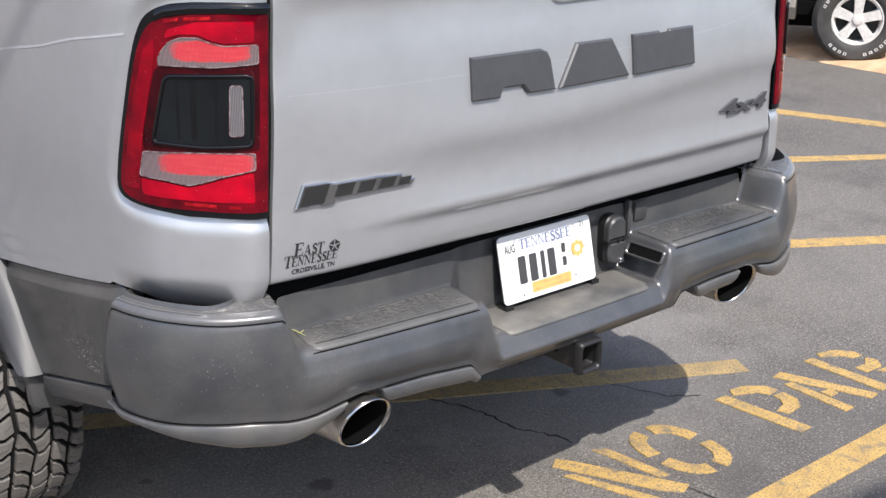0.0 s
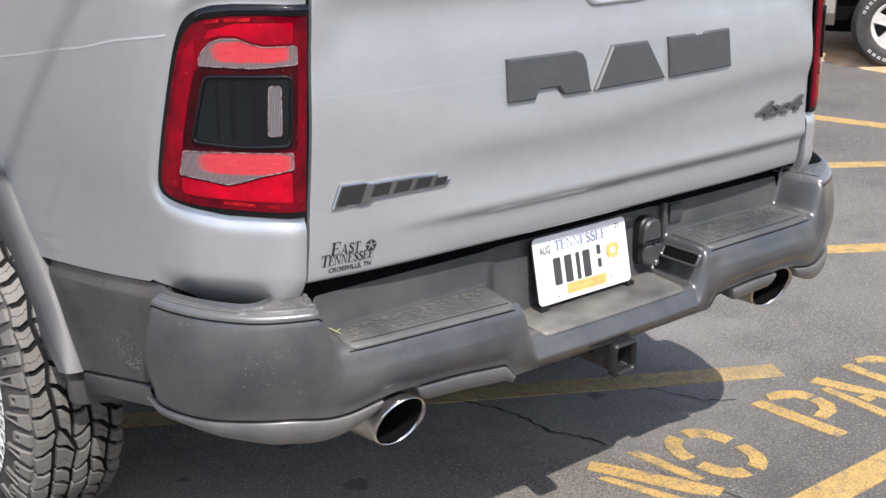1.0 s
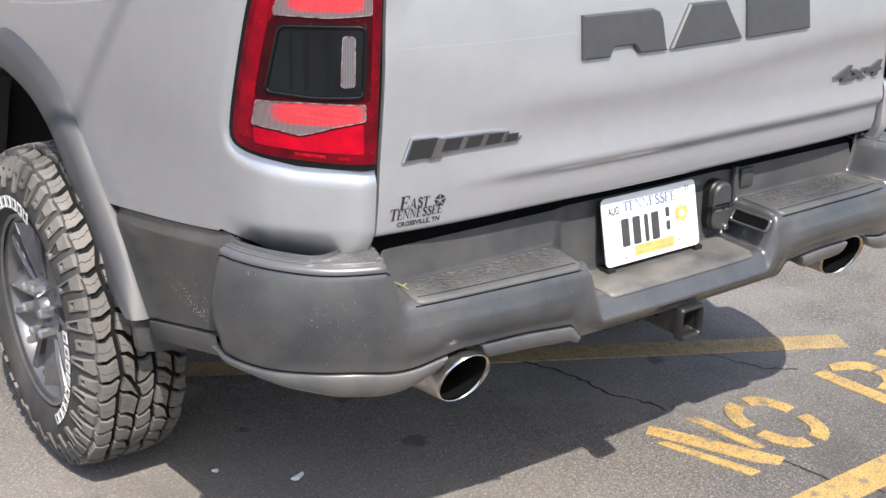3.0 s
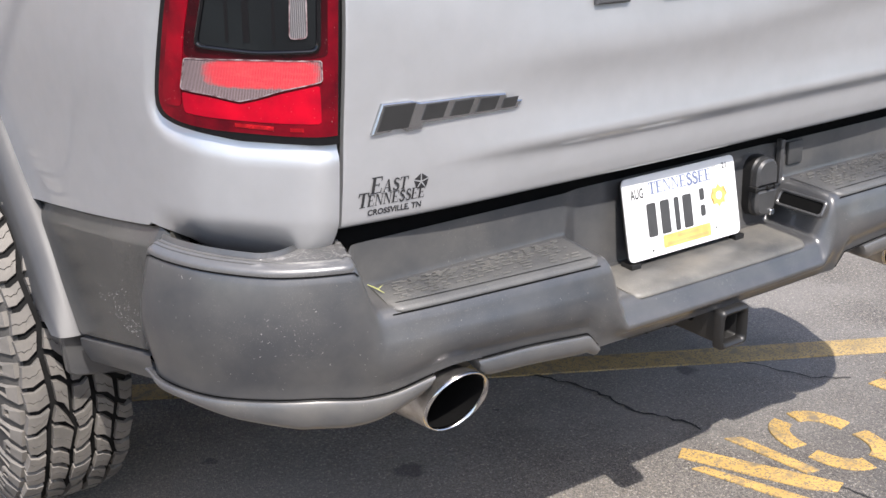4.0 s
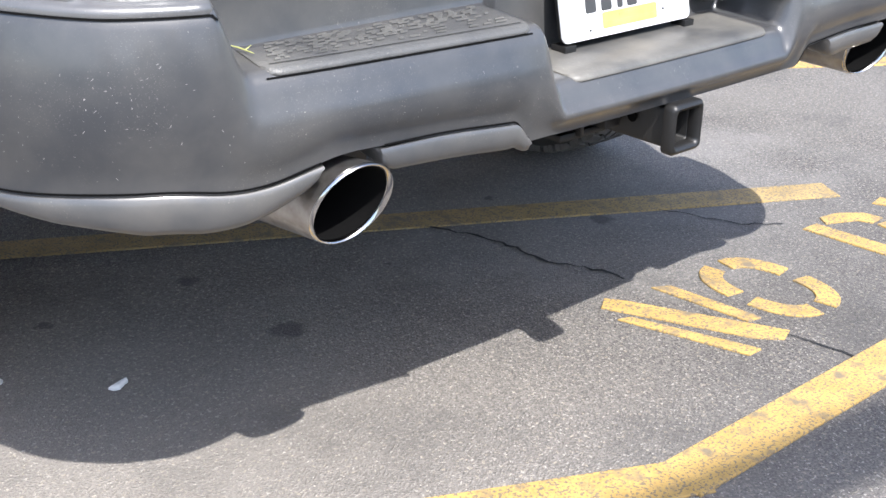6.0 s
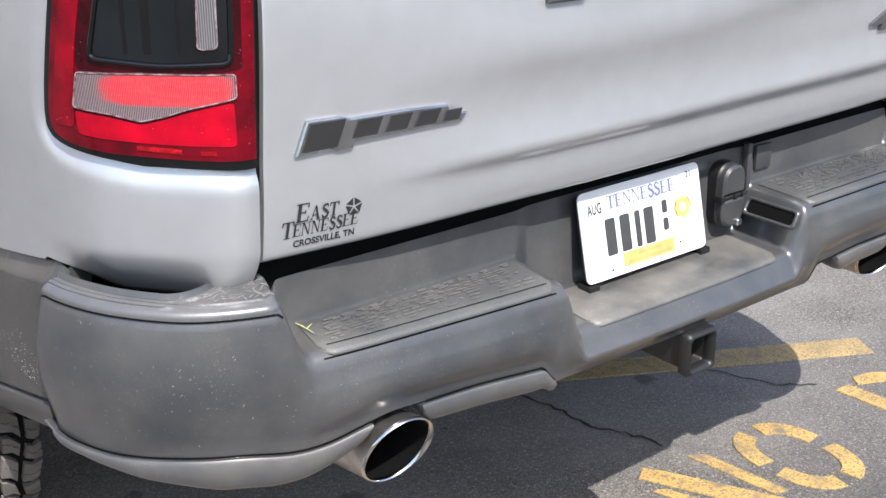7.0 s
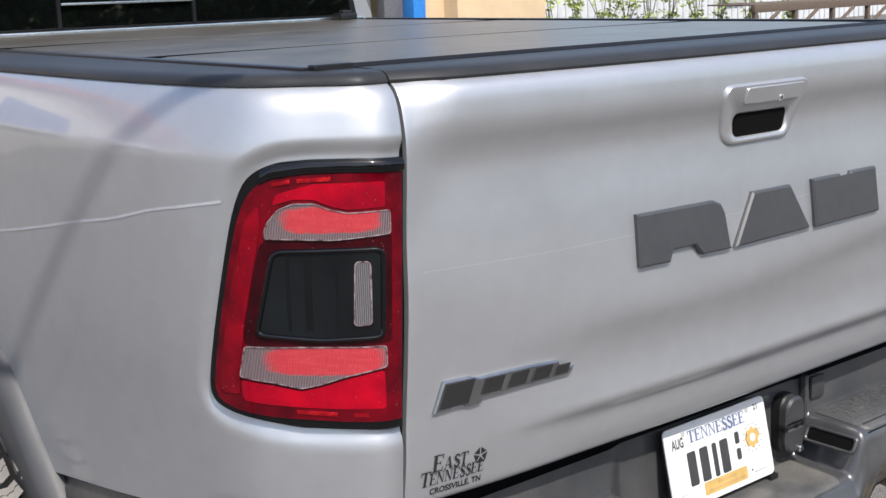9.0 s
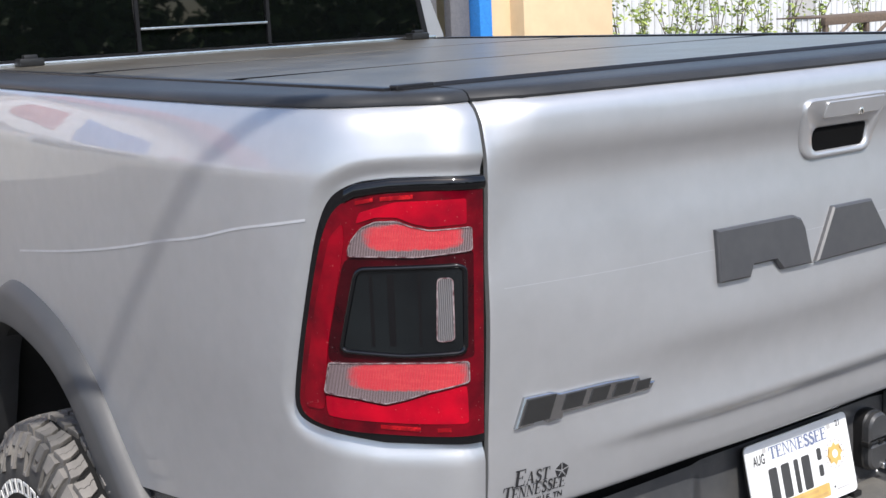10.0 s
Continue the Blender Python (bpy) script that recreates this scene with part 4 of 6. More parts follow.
def rail_cap(side):
    rows = []
    for s in np.r_[np.linspace(.0, .45, 46), np.linspace(.5, ARC[-1], 24)]:
        a = Vector(side_pt(s, 1.513, .0, side))
        inward = (Vector(side_pt(s, 1.513, -.02, side)) - a).normalized()
        up = Vector((0, 0, 1))
        col = [a + inward * .006 - up * .003, a - inward * .003 + up * .001, a - inward * .003 + up * .004, a + inward * .002 + up * .012, a + inward * .011 + up * .0165, a + inward * .028 + up * .018]
        tgt = Vector((min(.82, max(abs(a.x) - .015, .742)) * side, max(.158, a.y + .01), a.z + .019))
        col += [col[-1].lerp(tgt, .5), tgt, tgt - Vector((0, 0, .03))]
        rows.append(col)
    rows.insert(0, [Vector(p) - Vector((0, 0, .012)) for p in rows[0]])
    return link_mesh("rail_cap", grid(rows), CAP, truck, "black plastic bed rail cap")


rail_cap(-1)
rail_cap(1)

# ---- rear bumper ----
BP = spline([(-1.006, .262), (-1.013, .232), (-1.006, .18), (-.975, .105), (-.92, .04), (-.862, -.002), (-.79, -.032), (-.70, -.050), (-.5, -.068), (-.3, -.082), (-.15, -.087), (0, -.088)], 14)
BP = np.vstack([BP, BP[-2::-1] * np.array([-1, 1])])
BP[:, 1] -= [BACK * smooth(x, .2, .8) for x in BP[:, 0]]
BP[:, 0] += [WIDER * smooth(x, .55, .8) for x in BP[:, 0]]
BS = np.r_[0, np.cumsum(np.linalg.norm(np.diff(BP, axis=0), axis=1))]


def bump_col(s):
    """Plan point, inward normal, top height, foot height, depth and wall height of the bumper at s."""
    x, y = float(np.interp(s, BS, BP[:, 0])), float(np.interp(s, BS, BP[:, 1]))
    e = .006
    dx = np.interp(min(BS[-1], s + e), BS, BP[:, 0]) - np.interp(max(0, s - e), BS, BP[:, 0])
    dy = np.interp(min(BS[-1], s + e), BS, BP[:, 1]) - np.interp(max(0, s - e), BS, BP[:, 1])
    k = math.hypot(dx, dy)
    n = (-dy / k, dx / k)
    ax = abs(x)
    pad = .838 + .006 * smooth(ax, .88, 1.0)
    zt = pad + (.752 - pad) * smooth(-ax, -.785, -.742)
    zt += (.667 - zt) * smooth(-ax, -.302, -.262)
    e0 = min(s, BS[-1] - s)
    zt -= .030 * (1 - min(1, e0 / .045)) ** 2.2
    zb = .590 + .010 * smooth(ax, .3, .5) + .018 * smooth(ax, .7, .86) - .003 * smooth(ax, .9, 1.0) + .004 * math.exp(-((ax - .62) / .095) ** 2)
    zb += .030 * (smooth(ax, .315, .35) - smooth(ax, .60, .80))
    corner = smooth(ax, .752, .79)
    depth = (1 - corner) * (.060 - y + .008 * smooth(-ax, -.3, -.25)) + corner * (.130 - .094 * smooth(ax, .81, .925))
    zw = (1 - corner) * .834 + corner * (zt - .05)
    return x, y, n, zt, zb, depth, zw


def bump_pt(s, dn, z):
    x, y, n, *_ = bump_col(s)
    return (x + n[0] * dn, y + n[1] * dn, z)


def bump_prof(s):
    """Outline of the cover at s from the foot up: depth behind the plan line, and height."""
    x, y, n, zt, zb, D, zw = bump_col(s)
    h, ax = zt - zb, abs(x)
    k0 = .5 - .25 * smooth(ax, .28, .36)
    prof = [(.07, zb + .012), (.030, zb - .002), (.004 + .018 * k0, zb + .002), (.006 + .010 * k0, zb + .012)]
    for q in (.12, .25, .4, .55, .7, .82):
        prof.append((.001 + (.006 + .010 * k0) * (1 - q) ** 2 - .011 * math.sin(math.pi * q) + .006 * q ** 3, zb + .014 + q * (h - .045)))
    prof += [(.0060, zt - .026), (.0095, zt - .015), (.0145, zt - .007), (.022, zt - .0015), (.031, zt + .001), (D * .5 + .01, zt + .003), (D - .012, zt + .005), (D - .003, zt + .008), (D, zt + .016),
             (D + .004, max(zt + .02, zw - .012) if zw > zt else zt - .02), (D + .006, zw), (D + .011, zw - .004 if zw > zt else zw - .01)]
    return prof


def seam(path, w, lift, label=""):
    """A thin dark joint along (s, z) on the face of the cover."""
    rows = []
    for i, (s, z) in enumerate(path):
        a, b = path[max(0, i - 1)], path[min(len(path) - 1, i + 1)]
        d = Vector((b[0] - a[0], b[1] - a[1])).normalized()
        row = []
        for g in (-w, w):
            ss, zz = s - d.y * g, z + d.x * g
            pr = bump_prof(ss)[2:13]
            row.append(bump_pt(ss, float(np.interp(zz, [p[1] for p in pr], [p[0] for p in pr])) - lift, zz))
        rows.append(row)
    return link_mesh("joint", grid(rows), BLACK, bumper, label)


cols = []
for s in np.arange(0, BS[-1] + .001, .006):
    x, y, n, zt, zb, D, zw = bump_col(s)
    cols.append([(x + n[0] * d, y + n[1] * d, z) for d, z in bump_prof(s)])
for k, at in ((0, 0), (-1, len(cols) + 1)):
    cols.insert(at, [(p[0] * .975, p[1] + .012, p[2]) for p in cols[k]])
bumper = link_mesh("bumper", grid(cols), PLASTIC, truck, "dark grey rear step bumper with dusty scuffs", angle=50)


def bumper_pad(s0, s1, f0, f1, lift, mat, name="step_pad", label="", gap=.006):
    rows = []
    for s in np.linspace(s0, s1, 50):
        x, y, n, zt, zb, D, zw = bump_col(s)
        end = max(0, 1 - min(s - s0, s1 - s) / .022)
        a, b = f0 + .016 * end ** 2.5, D - f1
        r = [(a + .004, zt - gap - .002), (a, zt - gap), (a, zt - gap * .6), (a + .0015, zt - gap * .25), (a + .005 * gap / .012, zt + lift - .003), (a + .011 * gap / .012, zt + lift)] + [(max(a + (b - a) * k, a + .011 * gap / .012), zt + lift + .005 * k) for k in (.42, .6, .8, .95)] + [(b, zt + lift + .004), (b + .002, zt - .006)]
        rows.append([(x + n[0] * d, y + n[1] * d, z) for d, z in r])
    first = [(p[0], p[1], p[2] - .010) for p in rows[0]]
    last = [(p[0], p[1], p[2] - .010) for p in rows[-1]]
    return link_mesh(name, grid([first] + rows + [last]), mat, bumper, label, angle=50)


def s_at(x):
    return float(np.interp(x, BP[:, 0][np.argmin(BP[:, 0]):len(BP) - np.argmin(BP[:, 0])], BS[np.argmin(BP[:, 0]):len(BP) - np.argmin(BP[:, 0])]))


def treads(x0, x1, rowsat, seed, lift):
    """Short raised ribs, worn pale."""
    rnd = random.Random(seed)
    parts = []
    for k, fr in enumerate(rowsat):
        x = x0 + rnd.uniform(0, .02)
        while x < x1:
            ln = rnd.uniform(.006, .024)
            if rnd.random() < .55 + .35 * fr:
                a, b = bump_col(s_at(x)), bump_col(s_at(min(x + ln, x1)))
                pts = []
                for c, w in ((a, .0006), (b, .0006)):
                    d = .03 + fr * (c[5] - .045)
                    for ww in (-w, w):
                        pts.append((c[0] + c[2][0] * (d + ww), c[1] + c[2][1] * (d + ww), c[3] + lift + .005 * fr))
                v = pts + [(p[0], p[1], p[2] + .0022) for p in pts]
                parts.append((v, [[4, 5, 7, 6], [0, 1, 5, 4], [2, 3, 7, 6], [0, 2, 6, 4], [1, 3, 7, 5]]))
            x += ln + rnd.uniform(.005, .012)
    return join(*parts)


SCUFF = dusty("scuffed_tread", (0.060, 0.060, 0.059), (0.33, 0.315, 0.28), 0.42, 0.50, 300, 0.4, False)
for sg in (-1, 1):
    xs = sorted((sg * .722, sg * .312))
    pd = bumper_pad(s_at(xs[0]), s_at(xs[1]), .0120, .012, .0025, PAD, label="ribbed dark step pad with dusty tread")
    tagged(link_mesh("tread", treads(xs[0] + .02, xs[1] - .02, (.16, .28, .40, .50, .58, .66, .74, .81, .88, .94), 5 + sg, .0042), SCUFF, pd, smooth=False), kind="stuff")
    # groove behind the smooth front lip of the pad
    rows = []
    for s in np.linspace(s_at(xs[0] + .012), s_at(xs[1] - .012), 40):
        c = bump_col(s)
        rows.append([(c[0] + c[2][0] * d, c[1] + c[2][1] * d, c[3] + .0046) for d in (.0285, .0305)])
    link_mesh("groove", grid(rows), BLACK, pd)
LIP = dusty("worn_pad_lip", (0.085, 0.086, 0.089), (0.25, 0.24, 0.225), 0.30, 0.40, 500, 0.15, metal=0.3, coat=0.2)
bumper_pad(.012, s_at(-.775), .0085, .004, .003, LIP, "corner_pad", "worn pale grey corner pad", .011)
bumper_pad(s_at(.775), BS[-1] - .012, .0085, .004, .003, LIP, "corner_pad", "", .011)
for a, b in ((.035, s_at(-.80)), (s_at(.80), BS[-1] - .035)):
    rows = []
    for s in np.linspace(a, b, 40):
        x, y, n, zt, zb, D, zw = bump_col(s)
        rows.append([(x + n[0] * d, y + n[1] * d, zt + .0045 + .005 * d / D - (.003 if i == 0 else 0)) for i, d in enumerate(.0245 + (max(.0275, D - .01) - .0245) * k for k in (0, .04, .35, .7, 1))])
    link_mesh("pad_top", grid(rows), PADTOP, bumper, "scuffed textured top of the corner pad")
scratch = []
rnd = random.Random(21)
for base, count in ((s_at(-.80), 46), (s_at(-.86), 34), (s_at(-.90), 14), (s_at(.83), 30)):
    for k in range(count):
        s, fr = base + rnd.gauss(0, .025), rnd.uniform(.05, .95)
        x, y, n, zt, zb, D, zw = bump_col(s)
        if D < .05:
            continue
        d, a, ln = .030 + fr * (D - .045), rnd.gauss(.5, .8), rnd.uniform(.003, .014) * (1 + (rnd.random() < .2))
        wd = rnd.uniform(.0003, .0009)
        q = [(-ln, 0), (-ln * .3, -wd), (ln * .6, -wd * .7), (ln, 0), (ln * .4, wd), (-ln * .5, wd * .8)]
        pts = []
        for u, w in q:
            ss, dd = s + u * math.cos(a) - w * math.sin(a), min(D - .012, max(.028, d + u * math.sin(a) + w * math.cos(a)))
            c = bump_col(ss)
            pts.append((c[0] + c[2][0] * dd, c[1] + c[2][1] * dd, c[3] + .0053 + .005 * dd / c[5]))
        scratch.append((pts, [list(range(6))]))
tagged(link_mesh("scratch", join(*scratch), SCUFFPALE, bumper, "pale scratches on the pad tops", smooth=False), kind="stuff")
bumper_pad(s_at(-.236), s_at(.236), .0120, .014, .0025, DUSTPAD, "centre_pad", "dusty flat centre step below the plate")


def lower_strip(s0, s1, name, label):
    """The separate strip under the cover: flush with it above, rolling under at the foot."""
    rows = []
    for s in np.linspace(s0, s1, 60):
        x, y, n, zt, zb, D, zw = bump_col(s)
        ax = abs(x)
        top = zb - .004 * math.exp(-((ax - .62) / .095) ** 2) + .003
        hgt = float(np.interp(ax, (.30, .325, .36, .5, .60, .655, .70, .76, .81, .87, .95, 1.0), (.022, .032, .037, .036, .032, .022, .031, .044, .052, .052, .035, .018)))
        e = min(1, (s1 - s) / .028, (s - s0) / .028)
        fade = .22 + .78 * math.sqrt(max(0, 1 - (1 - e) ** 2))
        r = [(.03, top - .003), (.008, top - .0015), (.002, top), (-.0005, top - .003), (-.001, top - hgt * .45 * fade), (.002, top - hgt * .78 * fade), (.007, top - hgt * .95 * fade), (.016, top - hgt * fade), (.07, top - hgt * fade + .006)]
        rows.append([(x + n[0] * d, y + n[1] * d, z) for d, z in r])
    ends = []
    for r in (rows[0], rows[-1]):
        c = np.mean(r[2:7], axis=0)
        ends.append([(p[0], p[1] + .03, p[2] * .7 + c[2] * .3 + .003) for p in r])
    return link_mesh(name, grid([ends[0]] + rows + [ends[1]]), VALANCE, bumper, label, angle=50)


lower_strip(.022, s_at(-.655), "valance", "lighter grey lower valance strip")
lower_strip(s_at(.655), BS[-1] - .022, "valance", "")
lower_strip(s_at(-.572), s_at(-.322), "valance_flap", "")
lower_strip(s_at(.40), s_at(.572), "valance_flap", "")
for flip in (False, True):
    at = (lambda s: BS[-1] - s) if flip else (lambda s: s)
    top = [(s, bump_col(at(s))[3] - .0125) for s in np.linspace(.045, s_at(-.778), 60)]
    edge = [(.020, bump_col(at(.02))[4] + .012), (.014, .66), (.0115, .72), (.0125, .765), (.018, .792), (.030, bump_col(at(.03))[3] - .0145)]
    seam([(at(s), z) for s, z in spline(edge, 6)] + [(at(s), z) for s, z in top], .0011, .0028, "thin dark joint below the pad")
    x1 = s_at(-.318)
    seam([(at(s), bump_col(at(s))[3] - .0080) for s in np.linspace(s_at(-.722), x1, 50)], .0009, .0015)
    for s0, s1 in ((.008, s_at(-.655)), (s_at(-.563), s_at(-.32))):
        seam([(at(s), bump_col(at(s))[4] - .004 * math.exp(-((abs(bump_col(at(s))[0]) - .62) / .095) ** 2) + .0055) for s in np.linspace(s0, s1, 50)], .0014, .0015)
# hand hold in the side of the step pocket
hold_m = Matrix(((0, .48, -.88, .268), (-1, 0, 0, -.020), (0, .88, .48, .729), (0, 0, 0, 1)))
place_h = lambda u, v, h: tuple(hold_m @ Vector((u, v, h)))
link_mesh("hand_hold_rim", ring(rounded(.118, .036, .008), rounded(.104, .024, .006), place_h, .0, .007), PLASTIC, bumper)
link_mesh("hand_hold", slab(rounded(.105, .025, .006), place_h, .0, .003, .0005), BLACK, bumper, "dark hand hold slot", smooth=False)
link_mesh("lamp_bulb", box((.272, -.066, .722), (.276, -.056, .730), .001), BRIGHT, bumper)
# trailer socket beside the plate
place_s = lambda u, v, h: (.224 + u, .062 - h, .757 + v)
stadium = rounded(.066, .124, .028)
sock = link_mesh("trailer_socket", slab(stadium, place_s, -.02, .016, .004), STEEL, bumper, "black trailer socket with two hinged lids", angle=40)
lid = rounded(.060, .118, .026)
link_mesh("socket_lid", slab([p for p in lid if p[1] > 0] + [(-.030, .004), (.030, .004)], place_s, .014, .030, .005), SOCKET, sock, angle=40)
link_mesh("socket_lid", slab([p for p in lid if p[1] < 0] + [(.030, -.004), (-.030, -.004)], place_s, .014, .030, .005), SOCKET, sock, angle=40)
link_mesh("hinge", join(tube([(.190, .036, .757), (.258, .036, .757)], .0035, 10), box((.187, .031, .7515), (.199, .050, .7625), .002), box((.222, .029, .753), (.233, .040, .7615), .002), box((.243, .030, .753), (.249, .040, .762), .001)), STEEL, sock)
link_mesh("latch_tab", slab(rounded(.014, .013, .003, 3, .014, -.052), place_s, .028, .036, .002), BRIGHT, sock)
# raised rib and shadow gap on the wall
for sg in (-1, 1):
    if sg > 0:
        link_mesh("wall_rib", box((.278, .050, .75), (.290, .064, .843), .003), PLASTIC, bumper)
        link_mesh("access_cover", box((.308, .0545, .785), (.352, .062, .832), .002), WALLP, bumper)
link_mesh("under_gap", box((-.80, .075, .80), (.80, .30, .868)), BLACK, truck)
# black boxes fill the hollows behind the bumper; their shade is in the colour
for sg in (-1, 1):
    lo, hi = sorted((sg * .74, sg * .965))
    link_mesh("void_fill", box((lo, .12, .60), (hi, .50, .775)), BLACK, truck)
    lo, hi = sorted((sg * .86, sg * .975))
    link_mesh("void_fill", box((lo, .20, .60), (hi, .57, .80)), BLACK, truck)

# pale scuffs and chips on the cover
rnd = random.Random(8)
marks = []
for s0, z0, n, ds, dz in ((s_at(-.885), .742, 34, .022, .022), (s_at(-.885), .70, 20, .05, .05), (.12, .775, 16, .03, .03), (.16, .685, 16, .04, .025), (s_at(-.80), .70, 14, .04, .03), (s_at(-.5), .67, 12, .09, .03), (s_at(.45), .68, 10, .1, .03)):
    for k in range(n):
        s, z = s0 + rnd.gauss(0, ds), z0 + rnd.gauss(0, dz)
        r, q, a = rnd.uniform(.00018, .00055) * (1 + (rnd.random() < .12)), rnd.uniform(1, 6), rnd.gauss(.6, .9)
        pr = bump_prof(s)[3:12]
        if not pr[0][1] < z < pr[-1][1]:
            continue
        pts = []
        for j in range(6):
            u, w = r * q * math.cos(j * math.pi / 3), r * math.sin(j * math.pi / 3) * rnd.uniform(.5, 1.2)
            ss, zz = s + u * math.cos(a) - w * math.sin(a), z + u * math.sin(a) + w * math.cos(a)
            pts.append(bump_pt(ss, float(np.interp(zz, [p[1] for p in pr], [p[0] for p in pr])) - .0005, zz))
        marks.append((pts, [list(range(6))]))
tagged(link_mesh("scuff_mark", join(*marks), SCUFFPALE, bumper, "small pale scuffs and chips", smooth=False), kind="stuff")

# ---- licence plate ----
PM = Matrix(((1, 0, 0, -.014), (0, .22, -.9755, .035), (0, .9755, .22, .762), (0, 0, 0, 1)))
on_plate = lambda u, v, h: tuple(PM @ Vector((u, v, h)))
plate = link_mesh("licence_plate", slab(rounded(.298, .156, .011), on_plate, -.002, .0012, .0006), PLATEWHITE, truck, "white state plate with blue heading and gold band", smooth=False)
link_mesh("plate_mount", slab(rounded(.29, .15, .01), on_plate, -.012, -.002, .001), STEEL, truck, smooth=False)


def on_p(u0, v0):
    return lambda u, v, h: on_plate(u0 + u, v0 + v, h + .0012)


link_mesh("heading", serif_word("TENNESSEE", .0225, .168, on_p(-.085, .0400), lo=.0004, fat=.012), PLATEBLUE, plate, smooth=False)
link_mesh("month", text_mesh("AUG", .026, on_p(-.131, .0375), squeeze=.60, bold=.0007, lo=.0004), PLATEINK, plate, smooth=False)
link_mesh("year", text_mesh("21", .016, on_p(.112, .056), bold=.0004, lo=.0004), PLATEINK, plate, smooth=False)
for u, w, v0, v1 in ((-.083, .024, -.040, .024), (-.048, .024, -.040, .024), (-.017, .013, -.040, .024), (.011, .024, -.040, .024), (.052, .013, .005, .028), (.052, .013, -.026, -.004)):
    link_mesh("mark_bar", slab(rounded(w, v1 - v0, .004, 3, u, (v0 + v1) / 2), on_p(0, 0), 0, .0006, .0002), PLATEINK, plate, smooth=False)
link_mesh("gold_band", slab(rounded(.128, .025, .004, 3, .004, -.0545), on_p(0, 0), 0, .0004, .0001), PLATEGOLD, plate, smooth=False)
for v, w in ((-.0495, .055), (-.060, .110)):
    link_mesh("band_bar", slab(rounded(w, .0055, .001, 2, .006, v), on_p(0, 0), .0004, .0007, .0001), PLATEAMBER, plate, smooth=False)
ang = [math.pi / 2 + k * math.pi / 8 for k in range(16)]
link_mesh("gold_star", slab([(.098 + (.023 if k % 2 == 0 else .0165) * math.cos(a), .006 + (.023 if k % 2 == 0 else .0165) * math.sin(a)) for k, a in enumerate(ang)], on_p(0, 0), 0, .0005, .0001), PLATEGOLD, plate, smooth=False)
for k in range(14):
    a = k * 2 * math.pi / 14
    link_mesh("emblem_tick", slab(rounded(.006, .0035, .001, 2, .098 + .0265 * math.cos(a), .006 + .0265 * math.sin(a)), on_p(0, 0), 0, .0004, .0001), PLATEGREY, plate, smooth=False)
link_mesh("emblem_disc", slab(rounded(.016, .016, .0078, 5, .098, .006), on_p(0, 0), .0005, .0008, .0001), PLATEWHITE, plate, smooth=False)
for u, v, w, h in ((-.121, -.058, .026, .004), (-.119, -.066, .020, .004), (-.118, -.050, .016, .003), (-.097, .060, .010, .009), (.092, .060, .010, .009), (.108, -.061, .040, .0028), (-.088, -.0655, .005, .004), (.083, -.055, .005, .004)):
    link_mesh("print_mark", slab(rounded(w, h, .001, 2, u, v), on_p(0, 0), 0, .0004, .0001), PLATEGREY if h != .004 or w > .01 else PLATEINK, plate, smooth=False)
for u in (-.138, .142):
    link_mesh("plate_clip", box((-.011 + u - .012, .014, .668), (-.011 + u + .012, .044, .683), .002), STEEL, truck)

# ---- exhaust tips ----


def exhaust(cx, cy, cz, turn):
    """A tip whose mouth is cut at a slant, the upper lip further out."""
    m = Matrix.Translation((cx, cy, cz)) @ Matrix.Rotation(radians(turn), 4, "Z") @ Matrix.Rotation(radians(90), 4, "X")
    prof = [(.050, -.24, 0), (.053, -.13, .3), (.0555, -.03, 1), (.0565, -.004, 1), (.0558, .001, 1), (.0545, .0022, 1), (.0525, .001, 1), (.0515, -.006, 1)]
    ts = np.linspace(0, 2 * math.pi, 48, endpoint=False)
    cut = lambda t: .40 * .056 * math.sin(t) + .30 * .056 * math.cos(t)
    rows = [[tuple(m @ Vector((r * math.cos(t), r * 1.06 * math.sin(t), h + k * cut(t)))) for t in ts] for r, h, k in prof]
    tip = link_mesh("exhaust_tip", grid(rows[:4], close_v=True), CHROME, truck, "oval chrome exhaust tip, dulled by soot", angle=50)
    link_mesh("lip", grid(rows[3:], close_v=True), POLISH, tip, "polished chrome lip", angle=60)
    inner = [(.0517, -.004, 1), (.050, -.05, .6), (.046, -.2, 0), (.0005, -.2, 0)]
    link_mesh("bore", grid([[tuple(m @ Vector((r * math.cos(t), r * 1.06 * math.sin(t), h + k * cut(t)))) for t in ts] for r, h, k in inner], close_v=True), SOOT, tip, "black sooty bore")


exhaust(-.604, -.043, .562, 13)
exhaust(.604, -.050, .580, 4)
for sg in (-1, 1):
    link_mesh("exhaust_pipe", tube([(sg * .62, .12, .57), (sg * .60, .5, .58), (sg * .45, 1.2, .55), (sg * .3, 2.2, .45)], .032, 12), STEEL, truck)

# ---- hitch receiver ----
outer, inner = rounded(.076, .082, .011), rounded(.052, .056, .006)
place_r = lambda u, v, h: (.011 + u, -.083 - h, .551 + v)
hitch = link_mesh("hitch_receiver", ring(outer, inner, place_r, -.010, .012, .006), STEEL, truck, "black square hitch receiver, slightly rusty inside", angle=50)
link_mesh("receiver_tube", ring(rounded(.060, .066, .007), rounded(.051, .055, .005), place_r, -.36, -.010, .002), STEEL, hitch, angle=50)
link_mesh("bore_floor", slab(rounded(.050, .054, .004), place_r, -.20, -.19, .001), BLACK, hitch, smooth=False)
link_mesh("safety_plate", join(box((-.155, .02, .530), (-.035, .10, .542), .004), box((-.120, .01, .535), (-.112, .09, .60), .003), box((-.075, .0, .54), (-.040, .12, .60), .004)), STEEL, hitch)
